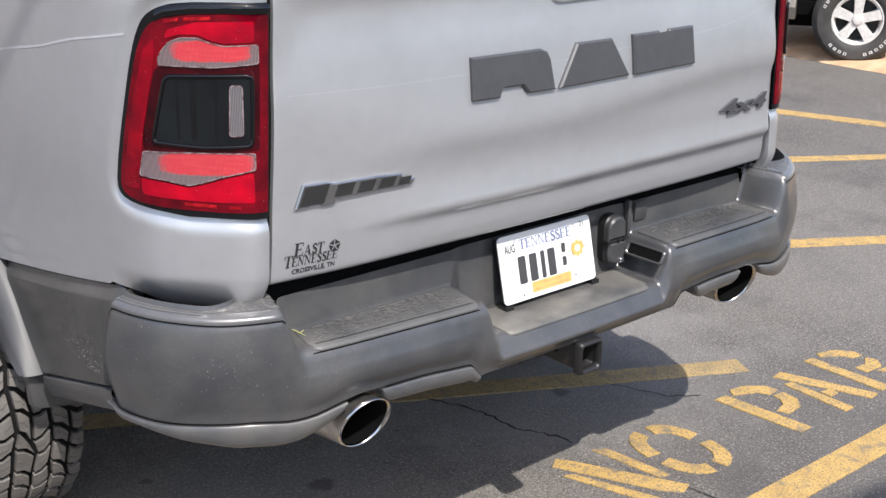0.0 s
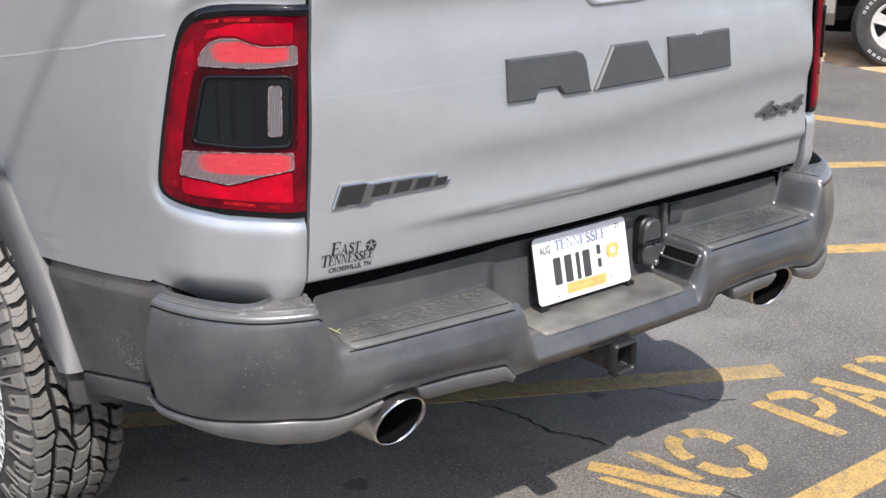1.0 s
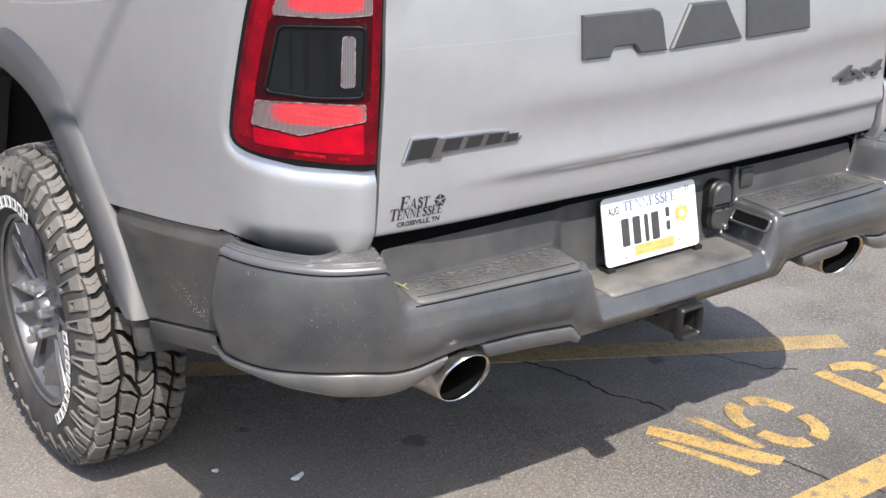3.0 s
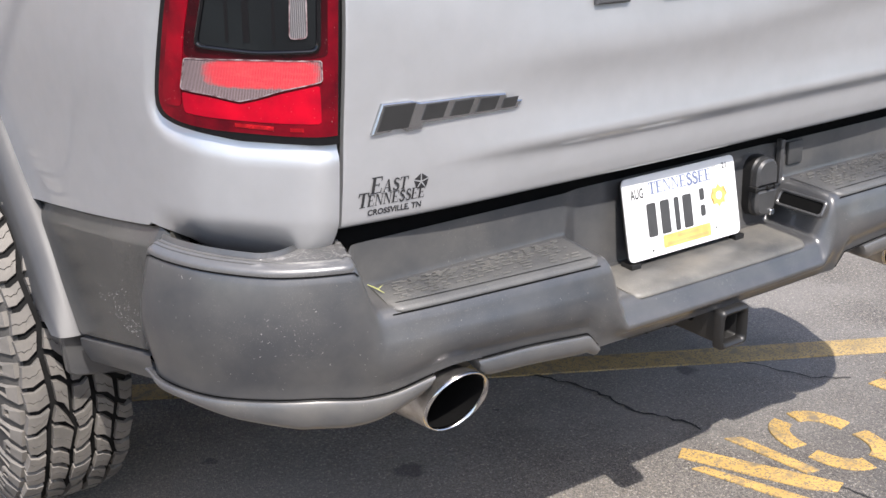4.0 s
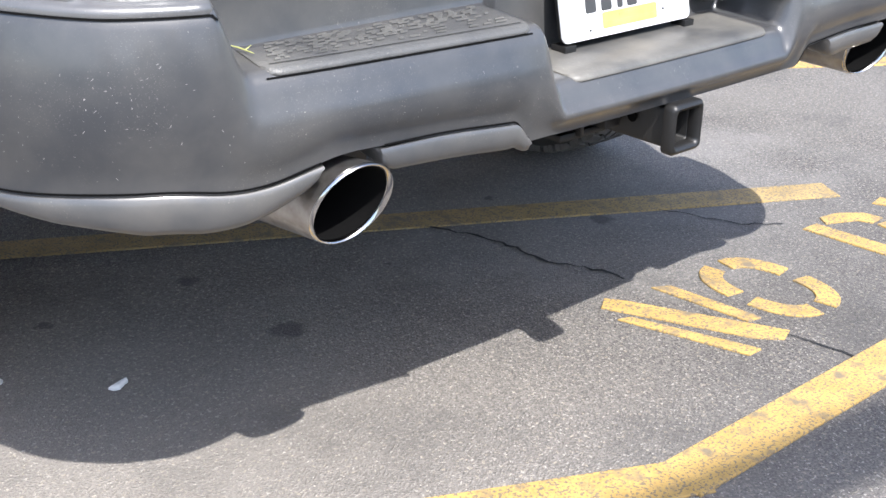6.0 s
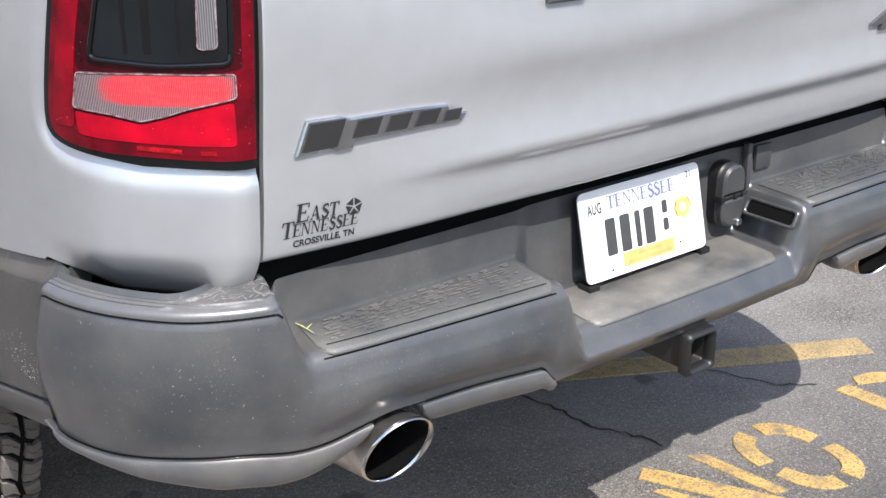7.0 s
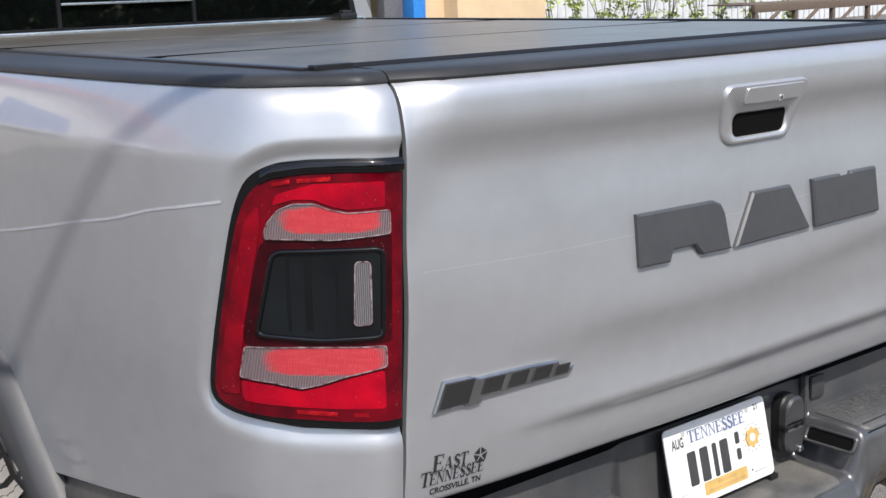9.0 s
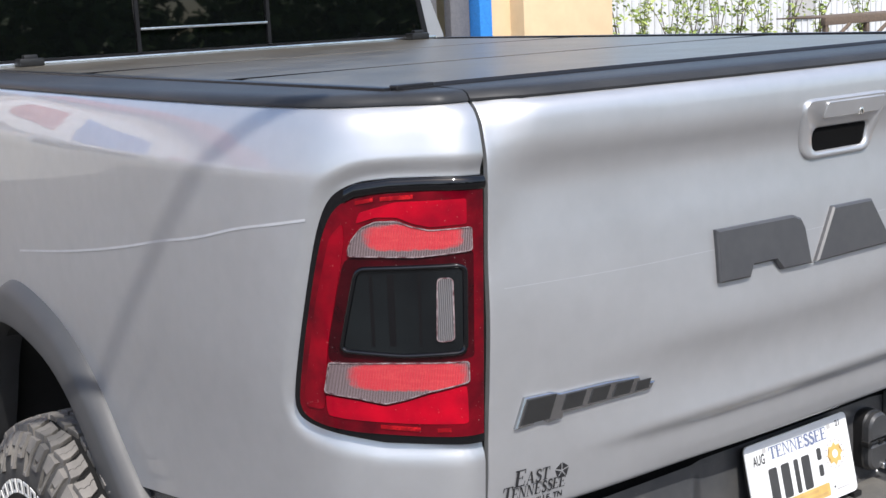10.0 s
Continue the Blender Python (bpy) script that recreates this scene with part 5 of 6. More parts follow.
link_mesh("cross_tube", tube([(-.55, .16, .60), (.55, .16, .60)], .035, 14), STEEL, hitch)
link_mesh("bracket", box((-.03, -.06, .585), (.045, .10, .61), .004), STEEL, hitch)
link_mesh("pin_hole", lathe([(.0001, .001), (.009, .001), (.010, 0)], 16, Matrix.Translation((-.0245, -.01, .557)) @ Matrix.Rotation(radians(-90), 4, "Y")), BLACK, hitch)

# ---- flares, side trim ----


def flare(side):
    yo = spline(half[1:] + [(1.42 + .55 * (1.42 - y), z) for y, z in half[-2::-1]], 5)
    lip = [(.652, .552), (.756, .604), (.839, .683), (.912, .763), (.972, .834), (1.058, .905), (1.16, .955), (1.30, .985), (1.42, .993)]
    yi = spline(lip + [(1.42 + .55 * (1.42 - y), z) for y, z in lip[-2::-1]], 5)
    rows = []
    for (a, b), (c, d) in zip(yo, yi):
        bx = -1.002 if a > .6 else -.996
        p, q = Vector((a, b)), Vector((c, d))
        f = lambda k, x: (x * -side, p.x + (q.x - p.x) * k, p.y + (q.y - p.y) * k)
        rows.append([f(.0, bx + .012), f(.01, bx - .003), f(.05, bx - .011), f(.13, bx - .022), f(.22, bx - .030), f(.30, bx - .034), f(.38, bx - .036), f(.65, bx - .040), f(.93, bx - .044), f(.985, bx - .043), f(1.02, bx - .036), f(1.03, bx + .02), f(1.0, bx + .05)])
    return link_mesh("wheel_flare", grid(rows), FLARE, truck, "dark grey plastic wheel arch flare", angle=45)


def side_trim(side):
    rows, low = [], []
    for y in np.r_[.262, .27, .278, .286, .289, np.linspace(.30, .822, 42)]:
        top = skin_bottom(y) - .004 if y < .5 else .856 - .153 * (y - .265) - .004
        bot = max(.637 - .268 * (y - .29), float(np.interp(y, ARCH[:, 0], ARCH[:, 1])) if y > .6 else 0)
        bot = min(bot, top - .004)
        r = []
        tall = top - bot
        for d in [0, .003, .012, .024, .030, .034] + [.034 + (tall - .034) * q for q in (.2, .5, .8, .97, 1)] if tall > .05 else [tall * q for q in (0, .1, .2, .3, .4, .5, .6, .7, .8, .9, 1)]:
            k = d / tall
            z = top - d
            slant = .015 * max(0, 1 - min(d / .032, (y - .262) / .024))
            x = (1 - k) * (float(np.interp(y, PLAN[:, 1], PLAN[:, 0])) - .003) - k * (.990 + .010 * smooth(y, .26, .30)) + (.012 if k in (0, 1) else slant)
            r.append((x * -side, y, z))
        rows.append(r)
    rows.insert(0, [((abs(x) - .035) * side, y + .004, z) for x, y, z in rows[0]])
    link_mesh("side_trim", grid(rows), TRIM, truck, "glossy dark lower quarter trim with dried droplets", angle=40)
    for y in np.linspace(.27, .62, 24):
        b = .637 - .268 * (y - .29)
        low.append([(-.985 * -side, y, b + .002), (-1.002 * -side, y, b - .004), (-1.0 * -side, y, b - .022), (-.985 * -side, y, b - .055), (-.95 * -side, y, b - .062)])
    link_mesh("lower_strip", grid(low), VALANCE, truck, "", angle=40)
    link_mesh("mud_guard", slab([(x * -side, z) for x, z in ((-1.030, .556), (-.99, .562), (-.88, .590), (-.884, .452), (-.900, .436), (-1.008, .456), (-1.022, .466))], lambda u, v, h: (u, .668 - h, v), .0, .020, .004), PLASTIC, truck, angle=40)


for sd in (-1, 1):
    flare(sd)
    side_trim(sd)
    sg = sd
    th = np.linspace(radians(18), radians(162), 26)
    link_mesh("wheel_liner", grid([[(sg * x, 1.27 - r * math.cos(t), .44 + r * math.sin(t)) for t in th] for x, r in ((.995, .585), (.62, .585), (.60, .2))]), LINER, truck)
drops = []
rnd = random.Random(4)
for k in range(130):
    y, z = .30 + abs(rnd.gauss(0, .10)), .655 + abs(rnd.gauss(0, .035))
    if y < .52 and z < .78:
        r = rnd.uniform(.0003, .0007)
        drops.append(lathe([(.0001, r * .6), (r * .7, r * .45), (r, 0)], 6, Matrix.Translation((-1.0015, y, z)) @ Matrix.Rotation(radians(-90), 4, "Y")))
tagged(link_mesh("dried_droplets", join(*drops), PLATEGREY, truck, "pale dried droplets", smooth=False), kind="stuff")

# ---- wheels ----


def tyre_mesh(R, W, rim_r):
    """Carcass about the z axis, the outer face at +z, with tread blocks and shoulder lugs."""
    h = W / 2
    prof = [(rim_r - .012, h * .62), (rim_r + .004, h * .80), (rim_r + .02, h * .90), (rim_r + .05, h * .985), (R - .105, h * 1.0), (R - .085, h * .985), (R - .055, h * .92), (R - .030, h * .81), (R - .020, h * .72), (R - .014, h * .4),
            (R - .013, 0), (R - .014, -h * .4), (R - .020, -h * .72), (R - .030, -h * .81), (R - .055, -h * .92), (R - .1, -h), (rim_r, -h * .8)]
    return lathe(prof, 72)


def tread_mesh(R, W, seed):
    rnd = random.Random(seed)
    h = W / 2
    parts = []
    n = 48

    def blk(pts, r0, r1):
        """pts: (turn, across) outline; a block on the cylinder with slightly drawn-in top edges."""
        mt, mz = sum(p[0] for p in pts) / len(pts), sum(p[1] for p in pts) / len(pts)
        ins = [((mt + (p[0] - mt) * .955) * R, mz + (p[1] - mz) * .965) for p in pts]
        lo = [(r0, p[0], p[1]) for p in pts]
        rad = lambda z: r1 - .016 * max(0, abs(z) / h - .45) ** 1.5 * 2.6
        mid = [(rad(p[1]) - .0018, p[0], p[1]) for p in pts]
        hi = [(rad(p[1]), p[0] / R, p[1]) for p in ins]
        v = [(r * math.cos(t), r * math.sin(t), z) for q in (lo, mid, hi) for r, t, z in q]
        m = len(pts)
        f = [[k * m + i, k * m + (i + 1) % m, (k + 1) * m + (i + 1) % m, (k + 1) * m + i] for k in (0, 1) for i in range(m)] + [[2 * m + i for i in range(m)]]
        parts.append((v, f))

    # interlocking rows: broad shoulder blocks, three staggered rows of angular blocks between them
    dt = 2 * math.pi / n
    lanes = (-.86, -.48, -.17, .14, .46, .86)
    skew = (.0, .22, .80, .24, .78, .50)
    corner = {}
    for q in range(len(lanes)):
        for i in range(n):
            inner = 0 < q < len(lanes) - 1
            corner[q, i] = ((i + skew[q] + rnd.uniform(-.17, .17) * inner) * dt, (lanes[q] + rnd.uniform(-.07, .07) * inner - (.05 * (i % 2) * (1 if lanes[q] > 0 else -1) if not inner else 0)) * h)
    for q in range(len(lanes) - 1):
        edge = q in (0, len(lanes) - 2)
        for i in range(n):
            k = (i + 1) % n
            turn = 2 * math.pi if k == 0 else 0
            a, b, c, d = corner[q, i], corner[q, k], corner[q + 1, k], corner[q + 1, i]
            quad = [a, (b[0] + turn, b[1]), (c[0] + turn, c[1]), d]
            bend = .16 * dt * (1 if q % 2 else -1)
            ml, mr = [((quad[s0][0] + quad[s1][0]) / 2 + bend, (quad[s0][1] + quad[s1][1]) / 2) for s0, s1 in ((0, 3), (1, 2))]
            ring6 = [quad[0], quad[1], mr, quad[2], quad[3], ml]
            pts = [(p[0] / R, p[1]) for p in inset_poly([(p[0] * R, p[1]) for p in ring6], .0066 if edge else .0064)]
            # a sawtooth sipe halves each block
            g = .0007 / R
            f0 = rnd.uniform(.42, .58)
            m0, m1 = [(pts[s0][0] * (1 - f0) + pts[s1][0] * f0, pts[s0][1] * (1 - f0) + pts[s1][1] * f0) for s0, s1 in ((0, 1), (4, 3))]
            saw = []
            for w in range(1, 6):
                f = w / 6
                saw.append((m0[0] * (1 - f) + m1[0] * f + bend * .8 * (1 - abs(2 * f - 1)) + (.0022 / R) * (1 if w % 2 else -1), m0[1] * (1 - f) + m1[1] * f))
            line = [m0] + saw + [m1]
            deep = R - (.032 if edge else .016)
            high = R - (.0015 if edge and i % 2 else 0)
            blk([pts[0]] + [(p[0] - g, p[1]) for p in line] + [pts[4], pts[5]], deep, high)
            blk([pts[1], pts[2], pts[3]] + [(p[0] + g, p[1]) for p in line[::-1]], deep, high)
    # sidewall lugs: long tapered ones between short square ones, each with a sunk middle
    for i in range(n):
        t0, dt = 2 * math.pi * (i + .25) / n, 2 * math.pi / n
        long = i % 2 == 0
        r0, r1 = R - (.098 if long else .070), R - .024
        w0, w1 = (.009, .019) if long else (.013, .015)
        outer = [(r0, -w0), (r0, w0), (r1, w1), (r1, -w1)]
        inner = [(r0 + .007, -w0 * .5), (r0 + .007, w0 * .5), (r1 - .026, w1 * .62), (r1 - .026, -w1 * .62)]
        v = []
        for pts, dz in ((outer, -.003), (outer, .0075), (inner, .0075), (inner, -.001)):
            for r, t in pts:
                a = t0 + t / r
                z = h * float(np.interp(r, (R - .10, R - .085, R - .055, R - .030, R - .018), (1.0, .985, .92, .83, .76)))
                v.append((r * math.cos(a), r * math.sin(a), z + dz))
        parts.append((v, [[k * 4 + q, k * 4 + (q + 1) % 4, (k + 1) * 4 + (q + 1) % 4, (k + 1) * 4 + q] for k in range(3) for q in range(4)] + [[12, 13, 14, 15]]))
    return join(*parts)


def side_bars(R, count, a0, a1, size, h, fill=.72):
    """Raised white strokes along an arc of the sidewall, standing for lettering."""
    parts = []
    for i in range(count):
        ta = radians(a0 + (a1 - a0) * i / count)
        tb = radians(a0 + (a1 - a0) * (i + fill) / count)
        o = [(R + size / 2, ta), (R + size / 2, tb), (R - size / 2, tb), (R - size / 2, ta)]
        q = [(R + size * .28, ta + (tb - ta) * .28), (R + size * .28, tb - (tb - ta) * .28), (R - size * .28, tb - (tb - ta) * .28), (R - size * .28, ta + (tb - ta) * .28)]
        v = [(r * math.cos(t), r * math.sin(t), h) for r, t in o + q]
        f = [[k, (k + 1) % 4, 4 + (k + 1) % 4, 4 + k] for k in range(4)]
        w = [(p[0], p[1], p[2] - .002) for p in v[:4]]
        parts.append((v + w, f + [[k, (k + 1) % 4, 8 + (k + 1) % 4, 8 + k] for k in range(4)]))
    return join(*parts)


def truck_wheel(cx, cy, outer, spin):
    """outer: +1 where the outer face looks to +x."""
    R, W, rr = .422, .275, .246
    m = Matrix.Translation((cx, cy, R - .004)) @ Matrix.Rotation(radians(90 * outer), 4, "Y") @ Matrix.Rotation(radians(spin), 4, "Z")
    rim = [(rr - .004, .118), (rr + .006, .122), (rr + .006, .114), (rr - .012, .108), (rr - .022, .09), (rr - .03, .0), (rr - .03, -.12)]
    w = link_mesh("wheel", lathe(rim, 64, m), RIMDARK, truck, "dark alloy wheel with machined faces on all-terrain tyre")
    link_mesh("tyre", moved(tyre_mesh(R, W, rr), m), RUBBER, w, "all-terrain tyre with raised white lettering strokes", angle=50)
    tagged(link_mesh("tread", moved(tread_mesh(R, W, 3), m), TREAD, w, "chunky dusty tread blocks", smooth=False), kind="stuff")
    link_mesh("groove_floor", lathe([(R - .0175, W * .36), (R - .0125, W * .33), (R - .0118, 0), (R - .0125, -W * .33), (R - .0175, -W * .36)], 72, m), GROOVESHADE, w, "near-black floor between the tread blocks, shade in its colour")
    for cnt, a0, a1, sz in ((14, -30, 86, .030), (9, 200, 270, .026)):
        tagged(link_mesh("raised_lettering", moved(side_bars(R - .135, cnt, a0, a1, sz, W / 2 + .003), m), WHITERUB, w, "raised white strokes", smooth=False), kind="stuff")
    # drum widened and blackened: shade behind the spokes put into its colour
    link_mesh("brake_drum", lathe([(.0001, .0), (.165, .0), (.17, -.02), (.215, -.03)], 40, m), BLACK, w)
    for k in range(6):
        a = 2 * math.pi * k / 6
        c, s = math.cos(a), math.sin(a)
        def at(r, t, z):
            return tuple(m @ Vector((r * c - t * s, r * s + t * c, z)))
        # spoke: broad at the hub, narrowing, forked edge at the rim, dished in the middle
        prof = [(.053, .028, .084), (.090, .036, .092), (.138, .056, .100), (.191, .082, .106), (.232, .102, .108), (.243, .106, .106)]
        rows = []
        for r, t, z in prof:
            rows.append([at(r, -t * 1.08, z - .045), at(r, -t, z - .006), at(r, -t * .82, z), at(r, -t * .25, z - .005 - .16 * (r - .053)), at(r, t * .25, z - .005 - .16 * (r - .053)), at(r, t * .82, z), at(r, t, z - .006), at(r, t * 1.08, z - .045)])
        link_mesh("spoke", grid(rows), RIMDARK, w, angle=25)
        for sg in (-1, 1):
            link_mesh("machined_face", grid([[at(r, sg * t * .84, z + .0012), at(r, sg * t * .68, z - (.004 + .16 * (r - .053)) * .27)] for r, t, z in prof[3:]]), RIMCUT, w, "bright machined spoke face")
    link_mesh("hub", lathe([(.0001, .112), (.030, .112), (.036, .106), (.040, .090), (.086, .087), (.092, .05)], 36, m), RIMDARK, w, "dark hub cap")
    for k in range(6):
        a = 2 * math.pi * (k + .5) / 6
        link_mesh("lug_nut", lathe([(.0001, .046), (.008, .046), (.0125, .040), (.0135, .0)], 6, m @ Matrix.Translation((.068 * math.cos(a), .068 * math.sin(a), .084))), NUT, w, smooth=False)
    return w


truck_wheel(-.986, 1.125, -1, 12)
truck_wheel(.986, 1.125, 1, 40)
truck_wheel(-.99, 5.05, -1, 70)
truck_wheel(.99, 5.05, 1, 25)

# ---- bed cover ----
cover = link_mesh("bed_cover", box((-.80, .10, 1.490), (.80, 2.27, 1.508)), BLACK, truck, "folding tonneau cover in three dark textured panels")
for y0, y1 in ((.162, .736), (.757, 1.480), (1.502, 2.255)):
    rows = []
    for x in np.linspace(-.805, .805, 28):
        cr = 1.5325 + .003 * (1 - (x / .805) ** 2) - .006 * smooth(abs(x), .79, .806)
        rows.append([(x, y0, cr - .024), (x, y0, cr - .003), (x, y0 + .003, cr), (x, y0 + (y1 - y0) * .33, cr + .0005), (x, y0 + (y1 - y0) * .66, cr + .0005), (x, y1 - .003, cr), (x, y1, cr - .003), (x, y1, cr - .024)])
    link_mesh("panel", grid(rows), COVER, cover, "dark textured cover panel", angle=40)
rows = []
for x in np.linspace(-.80, .80, 30):
    y = .162
    rows.append([(x, y - .014, 1.520), (x, y - .013, 1.534), (x, y - .007, 1.539), (x, y + .002, 1.538), (x, y + .004, 1.52)])
for y in (.7465, 1.491):
    link_mesh("hinge_seal", box((-.80, y - .0095, 1.51), (.80, y + .0095, 1.5345), .003), BLACK, cover, "black hinge strip between cover panels")
link_mesh("end_seal", grid(rows), SEAL, cover, "glossy black rubber seal")
for sg in (-1, 1):
    link_mesh("corner_block", box((sg * .775 - .035, .150, 1.528), (sg * .775 + .035, .172, 1.540), .004, 3), SEAL, cover)
link_mesh("front_trim", box((-.80, 2.250, 1.530), (.80, 2.262, 1.5435), .002), BRIGHT, cover, "bright aluminium edge strip")
for x in (-.66, .70):
    link_mesh("clamp", join(box((x - .035, 2.20, 1.534), (x + .035, 2.25, 1.556), .004), box((x - .02, 2.21, 1.55), (x + .02, 2.235, 1.566), .004)), STEEL, cover)
link_mesh("rail_seal", box((-.825, .165, 1.515), (-.802, 2.25, 1.5365), .003), SEAL, cover)
link_mesh("rail_seal", box((.802, .165, 1.515), (.825, 2.25, 1.5365), .003), SEAL, cover)

# ---- cab and front ----


def loft(sections, mat, name, parent, label="", angle=30):
    v, f = grid(sections, close_v=True)
    m = len(sections[0])
    f += [list(range(m)), list(range(len(v) - m, len(v)))]
    return link_mesh(name, (v, f), mat, parent, label, angle=angle)


def section(y, zs, xs):
    right = [(x, y, z) for x, z in zip(xs, zs)]
    return right + [(-x, y, z) for x, z in list(zip(xs, zs))[::-1]]


loft([section(y, zs, xs) for y, zs, xs in (
    (2.44, (.55, .62, 1.05, 1.42, 1.52), (.90, .99, 1.02, 1.0, .96)),
    (4.55, (.55, .62, 1.05, 1.36, 1.44), (.90, .99, 1.02, 1.0, .93)))], SILVER, "cab_body", truck, "silver crew cab")
cab = loft([section(y, zs, xs) for y, zs, xs in (
    (2.405, (1.515, 1.545, 1.75, 1.90, 1.955), (.95, .945, .86, .80, .70)),
    (2.60, (1.515, 1.545, 1.75, 1.93, 1.985), (.97, .96, .88, .82, .70)),
    (3.7, (1.44, 1.50, 1.75, 1.93, 1.985), (.97, .96, .88, .82, .70)),
    (4.45, (1.43, 1.44, 1.46, 1.48, 1.49), (.95, .94, .90, .85, .80)))], SILVER, "cab_roof", truck, "")
for x0, x1 in ((-.845, -.262), (-.248, .202), (.216, .845)):
    a, b = (lambda x, z: x * (1 - .10 * (z - 1.55) / .33)), None
    q = [(x0, 1.548), (x1, 1.548), (x1 * (1 if abs(x1) < .3 else .93), 1.875), (x0 * (1 if abs(x0) < .3 else .93), 1.875)]
    link_mesh("rear_glass", slab(q, lambda u, v, h: (u, 2.402 + .02 * (v - 1.55) - h, v), .0, .006, .001), GLASS, cab, "dark tinted rear window pane", smooth=False)
link_mesh("slider_bar", box((-.248, 2.383, 1.616), (.202, 2.396, 1.623), .001), BRIGHT, cab)
for x in (-.255, .209):
    link_mesh("slider_post", box((x - .006, 2.388, 1.548), (x + .006, 2.40, 1.875)), SEAL, cab)
link_mesh("window_frame", ring([(-.875, 1.535), (.875, 1.535), (.80, 1.89), (-.80, 1.89)], [(-.848, 1.547), (.848, 1.547), (.785, 1.876), (-.785, 1.876)], lambda u, v, h: (u, 2.404 + .02 * (v - 1.55) - h, v), -.01, .008, .002), SEAL, cab)
for sg in (-1, 1):
    for y0, y1 in ((2.75, 3.35), (3.45, 4.1)):
        link_mesh("side_glass", join(([(sg * .968, y0, 1.52), (sg * .968, y1, 1.50), (sg * .845, y1 - .15, 1.88), (sg * .845, y0 + .03, 1.88), (sg * .95, y0, 1.52), (sg * .95, y1, 1.50), (sg * .83, y1 - .15, 1.88), (sg * .83, y0 + .03, 1.88)],
                                [[0, 1, 2, 3], [4, 5, 6, 7], [0, 1, 5, 4], [1, 2, 6, 5], [2, 3, 7, 6], [3, 0, 4, 7]])), GLASS, cab, "", smooth=False)
link_mesh("hood", box((-.93, 4.5, 1.0), (.93, 5.9, 1.36), .08, 4), SILVER, truck)
link_mesh("front_fender", box((-1.02, 4.5, .68), (-.90, 5.85, 1.25), .05, 3), SILVER, truck)
link_mesh("front_fender", box((.90, 4.5, .68), (1.02, 5.85, 1.25), .05, 3), SILVER, truck)
link_mesh("grille", box((-.88, 5.82, .70), (.88, 5.98, 1.22), .05, 3), BLACK, truck)
link_mesh("front_bumper", box((-1.0, 5.75, .45), (1.0, 6.08, .78), .08, 4), PLASTIC, truck)
link_mesh("bed_floor", box((-.62, .13, .80), (.62, 2.36, .86)), BLACK, truck)
link_mesh("bed_front", box((-.96, 2.30, .70), (.96, 2.36, 1.51)), SILVER, truck)
link_mesh("frame_rail", box((-.55, .12, .52), (-.45, 5.6, .66), .01), STEEL, truck)
link_mesh("frame_rail", box((.45, .12, .52), (.55, 5.6, .66), .01), STEEL, truck)
link_mesh("rear_axle", join(tube([(-.9, 1.235, .44), (.9, 1.235, .44)], .05, 14), lathe([(.0001, -.14), (.08, -.13), (.15, -.05), (.15, .05), (.08, .13), (.0001, .14)], 24, Matrix.Translation((0, 1.235, .44)))), STEEL, truck)
link_mesh("spare_tyre", lathe([(.19, -.1), (.36, -.12), (.395, -.08), (.40, 0), (.395, .08), (.36, .12), (.19, .1), (.19, -.1)], 40, Matrix.Translation((-.05, .60, .595))), RUBBER, truck)

# ---- surroundings ----
# tan building with a blue post, ahead of the truck
bld = empty("tan_building", "tan stuccoed building with a blue door post", "building")
E0 = Vector((-1.839, -1.363))


def ahead(k, y):
    return E0.x + k * (y - E0.y)


YB = 15.0
xs = [ahead(k, YB) for k in (.70, .755, .779, .795, .826, .950)]
link_mesh("wall", box((xs[3], YB, 0), (xs[4], YB + .5, 4.6), .01), TAN, bld)
link_mesh("return_wall", box((xs[4], YB - .35, 0), (xs[5], YB + 8, 4.6), .02), TAN, bld)
link_mesh("blue_post", box((xs[2], YB - .15, 0), (xs[3] - .005, YB + .2, 4.3), .02), BLUE, bld, "bright blue painted post")
link_mesh("door_panel", box((xs[1], YB + .12, 0), (xs[2] - .005, YB + .3, 4.3), .01), GREYM, bld, "grey metal shutter")
link_mesh("wall_left", box((-6, YB + .1, 0), (xs[0], YB + .6, 4.6), .01), TAN, bld)
link_mesh("lintel", box((xs[0], YB + .05, 3.2), (xs[1], YB + .5, 4.6), .01), TAN, bld)
link_mesh("dark_doorway", box((xs[0], YB + .5, 0), (xs[1], YB + .6, 3.2)), GREYM, bld)
link_mesh("roof", box((-6.3, YB - .4, 4.6), (xs[5] + .3, YB + 8.3, 4.85), .02), GREYM, bld)

# white metal shed with ribbed siding
YS = 24.0
shed = empty("metal_shed", "white ribbed metal shed behind shrubs", "shed")
xa, xb = ahead(.90, YS), ahead(1.75, YS)
link_mesh("wall", box((xa, YS, 0), (xb, YS + .2, 4.5)), SIDING, shed)
for i in range(int((xb - xa) / .30)):
    x = xa + .15 + i * .30
    if i == 0:
        rib_me = link_mesh("rib", box((x - .035, YS - .035, 0), (x + .035, YS + .005, 4.5), .008), SIDING, shed).data
        rx0 = x
    else:
        r = new("rib", rib_me)
        r.parent = shed
        r.location = (x - rx0, 0, 0)
link_mesh("roof", box((xa - .3, YS - .5, 4.5), (xb + .3, YS + 6, 4.7), .02), GREYM, shed)
wx0, wx1 = ahead(1.271, YS), ahead(1.315, YS)
win = link_mesh("window", box((wx0 - .05, YS - .07, .62), (wx1 + .05, YS - .02, 1.9), .01), GREYM, shed, "small dark framed window")
link_mesh("pane", box((wx0, YS - .085, .70), (wx1, YS - .065, 1.82)), PLATEGREY, win)
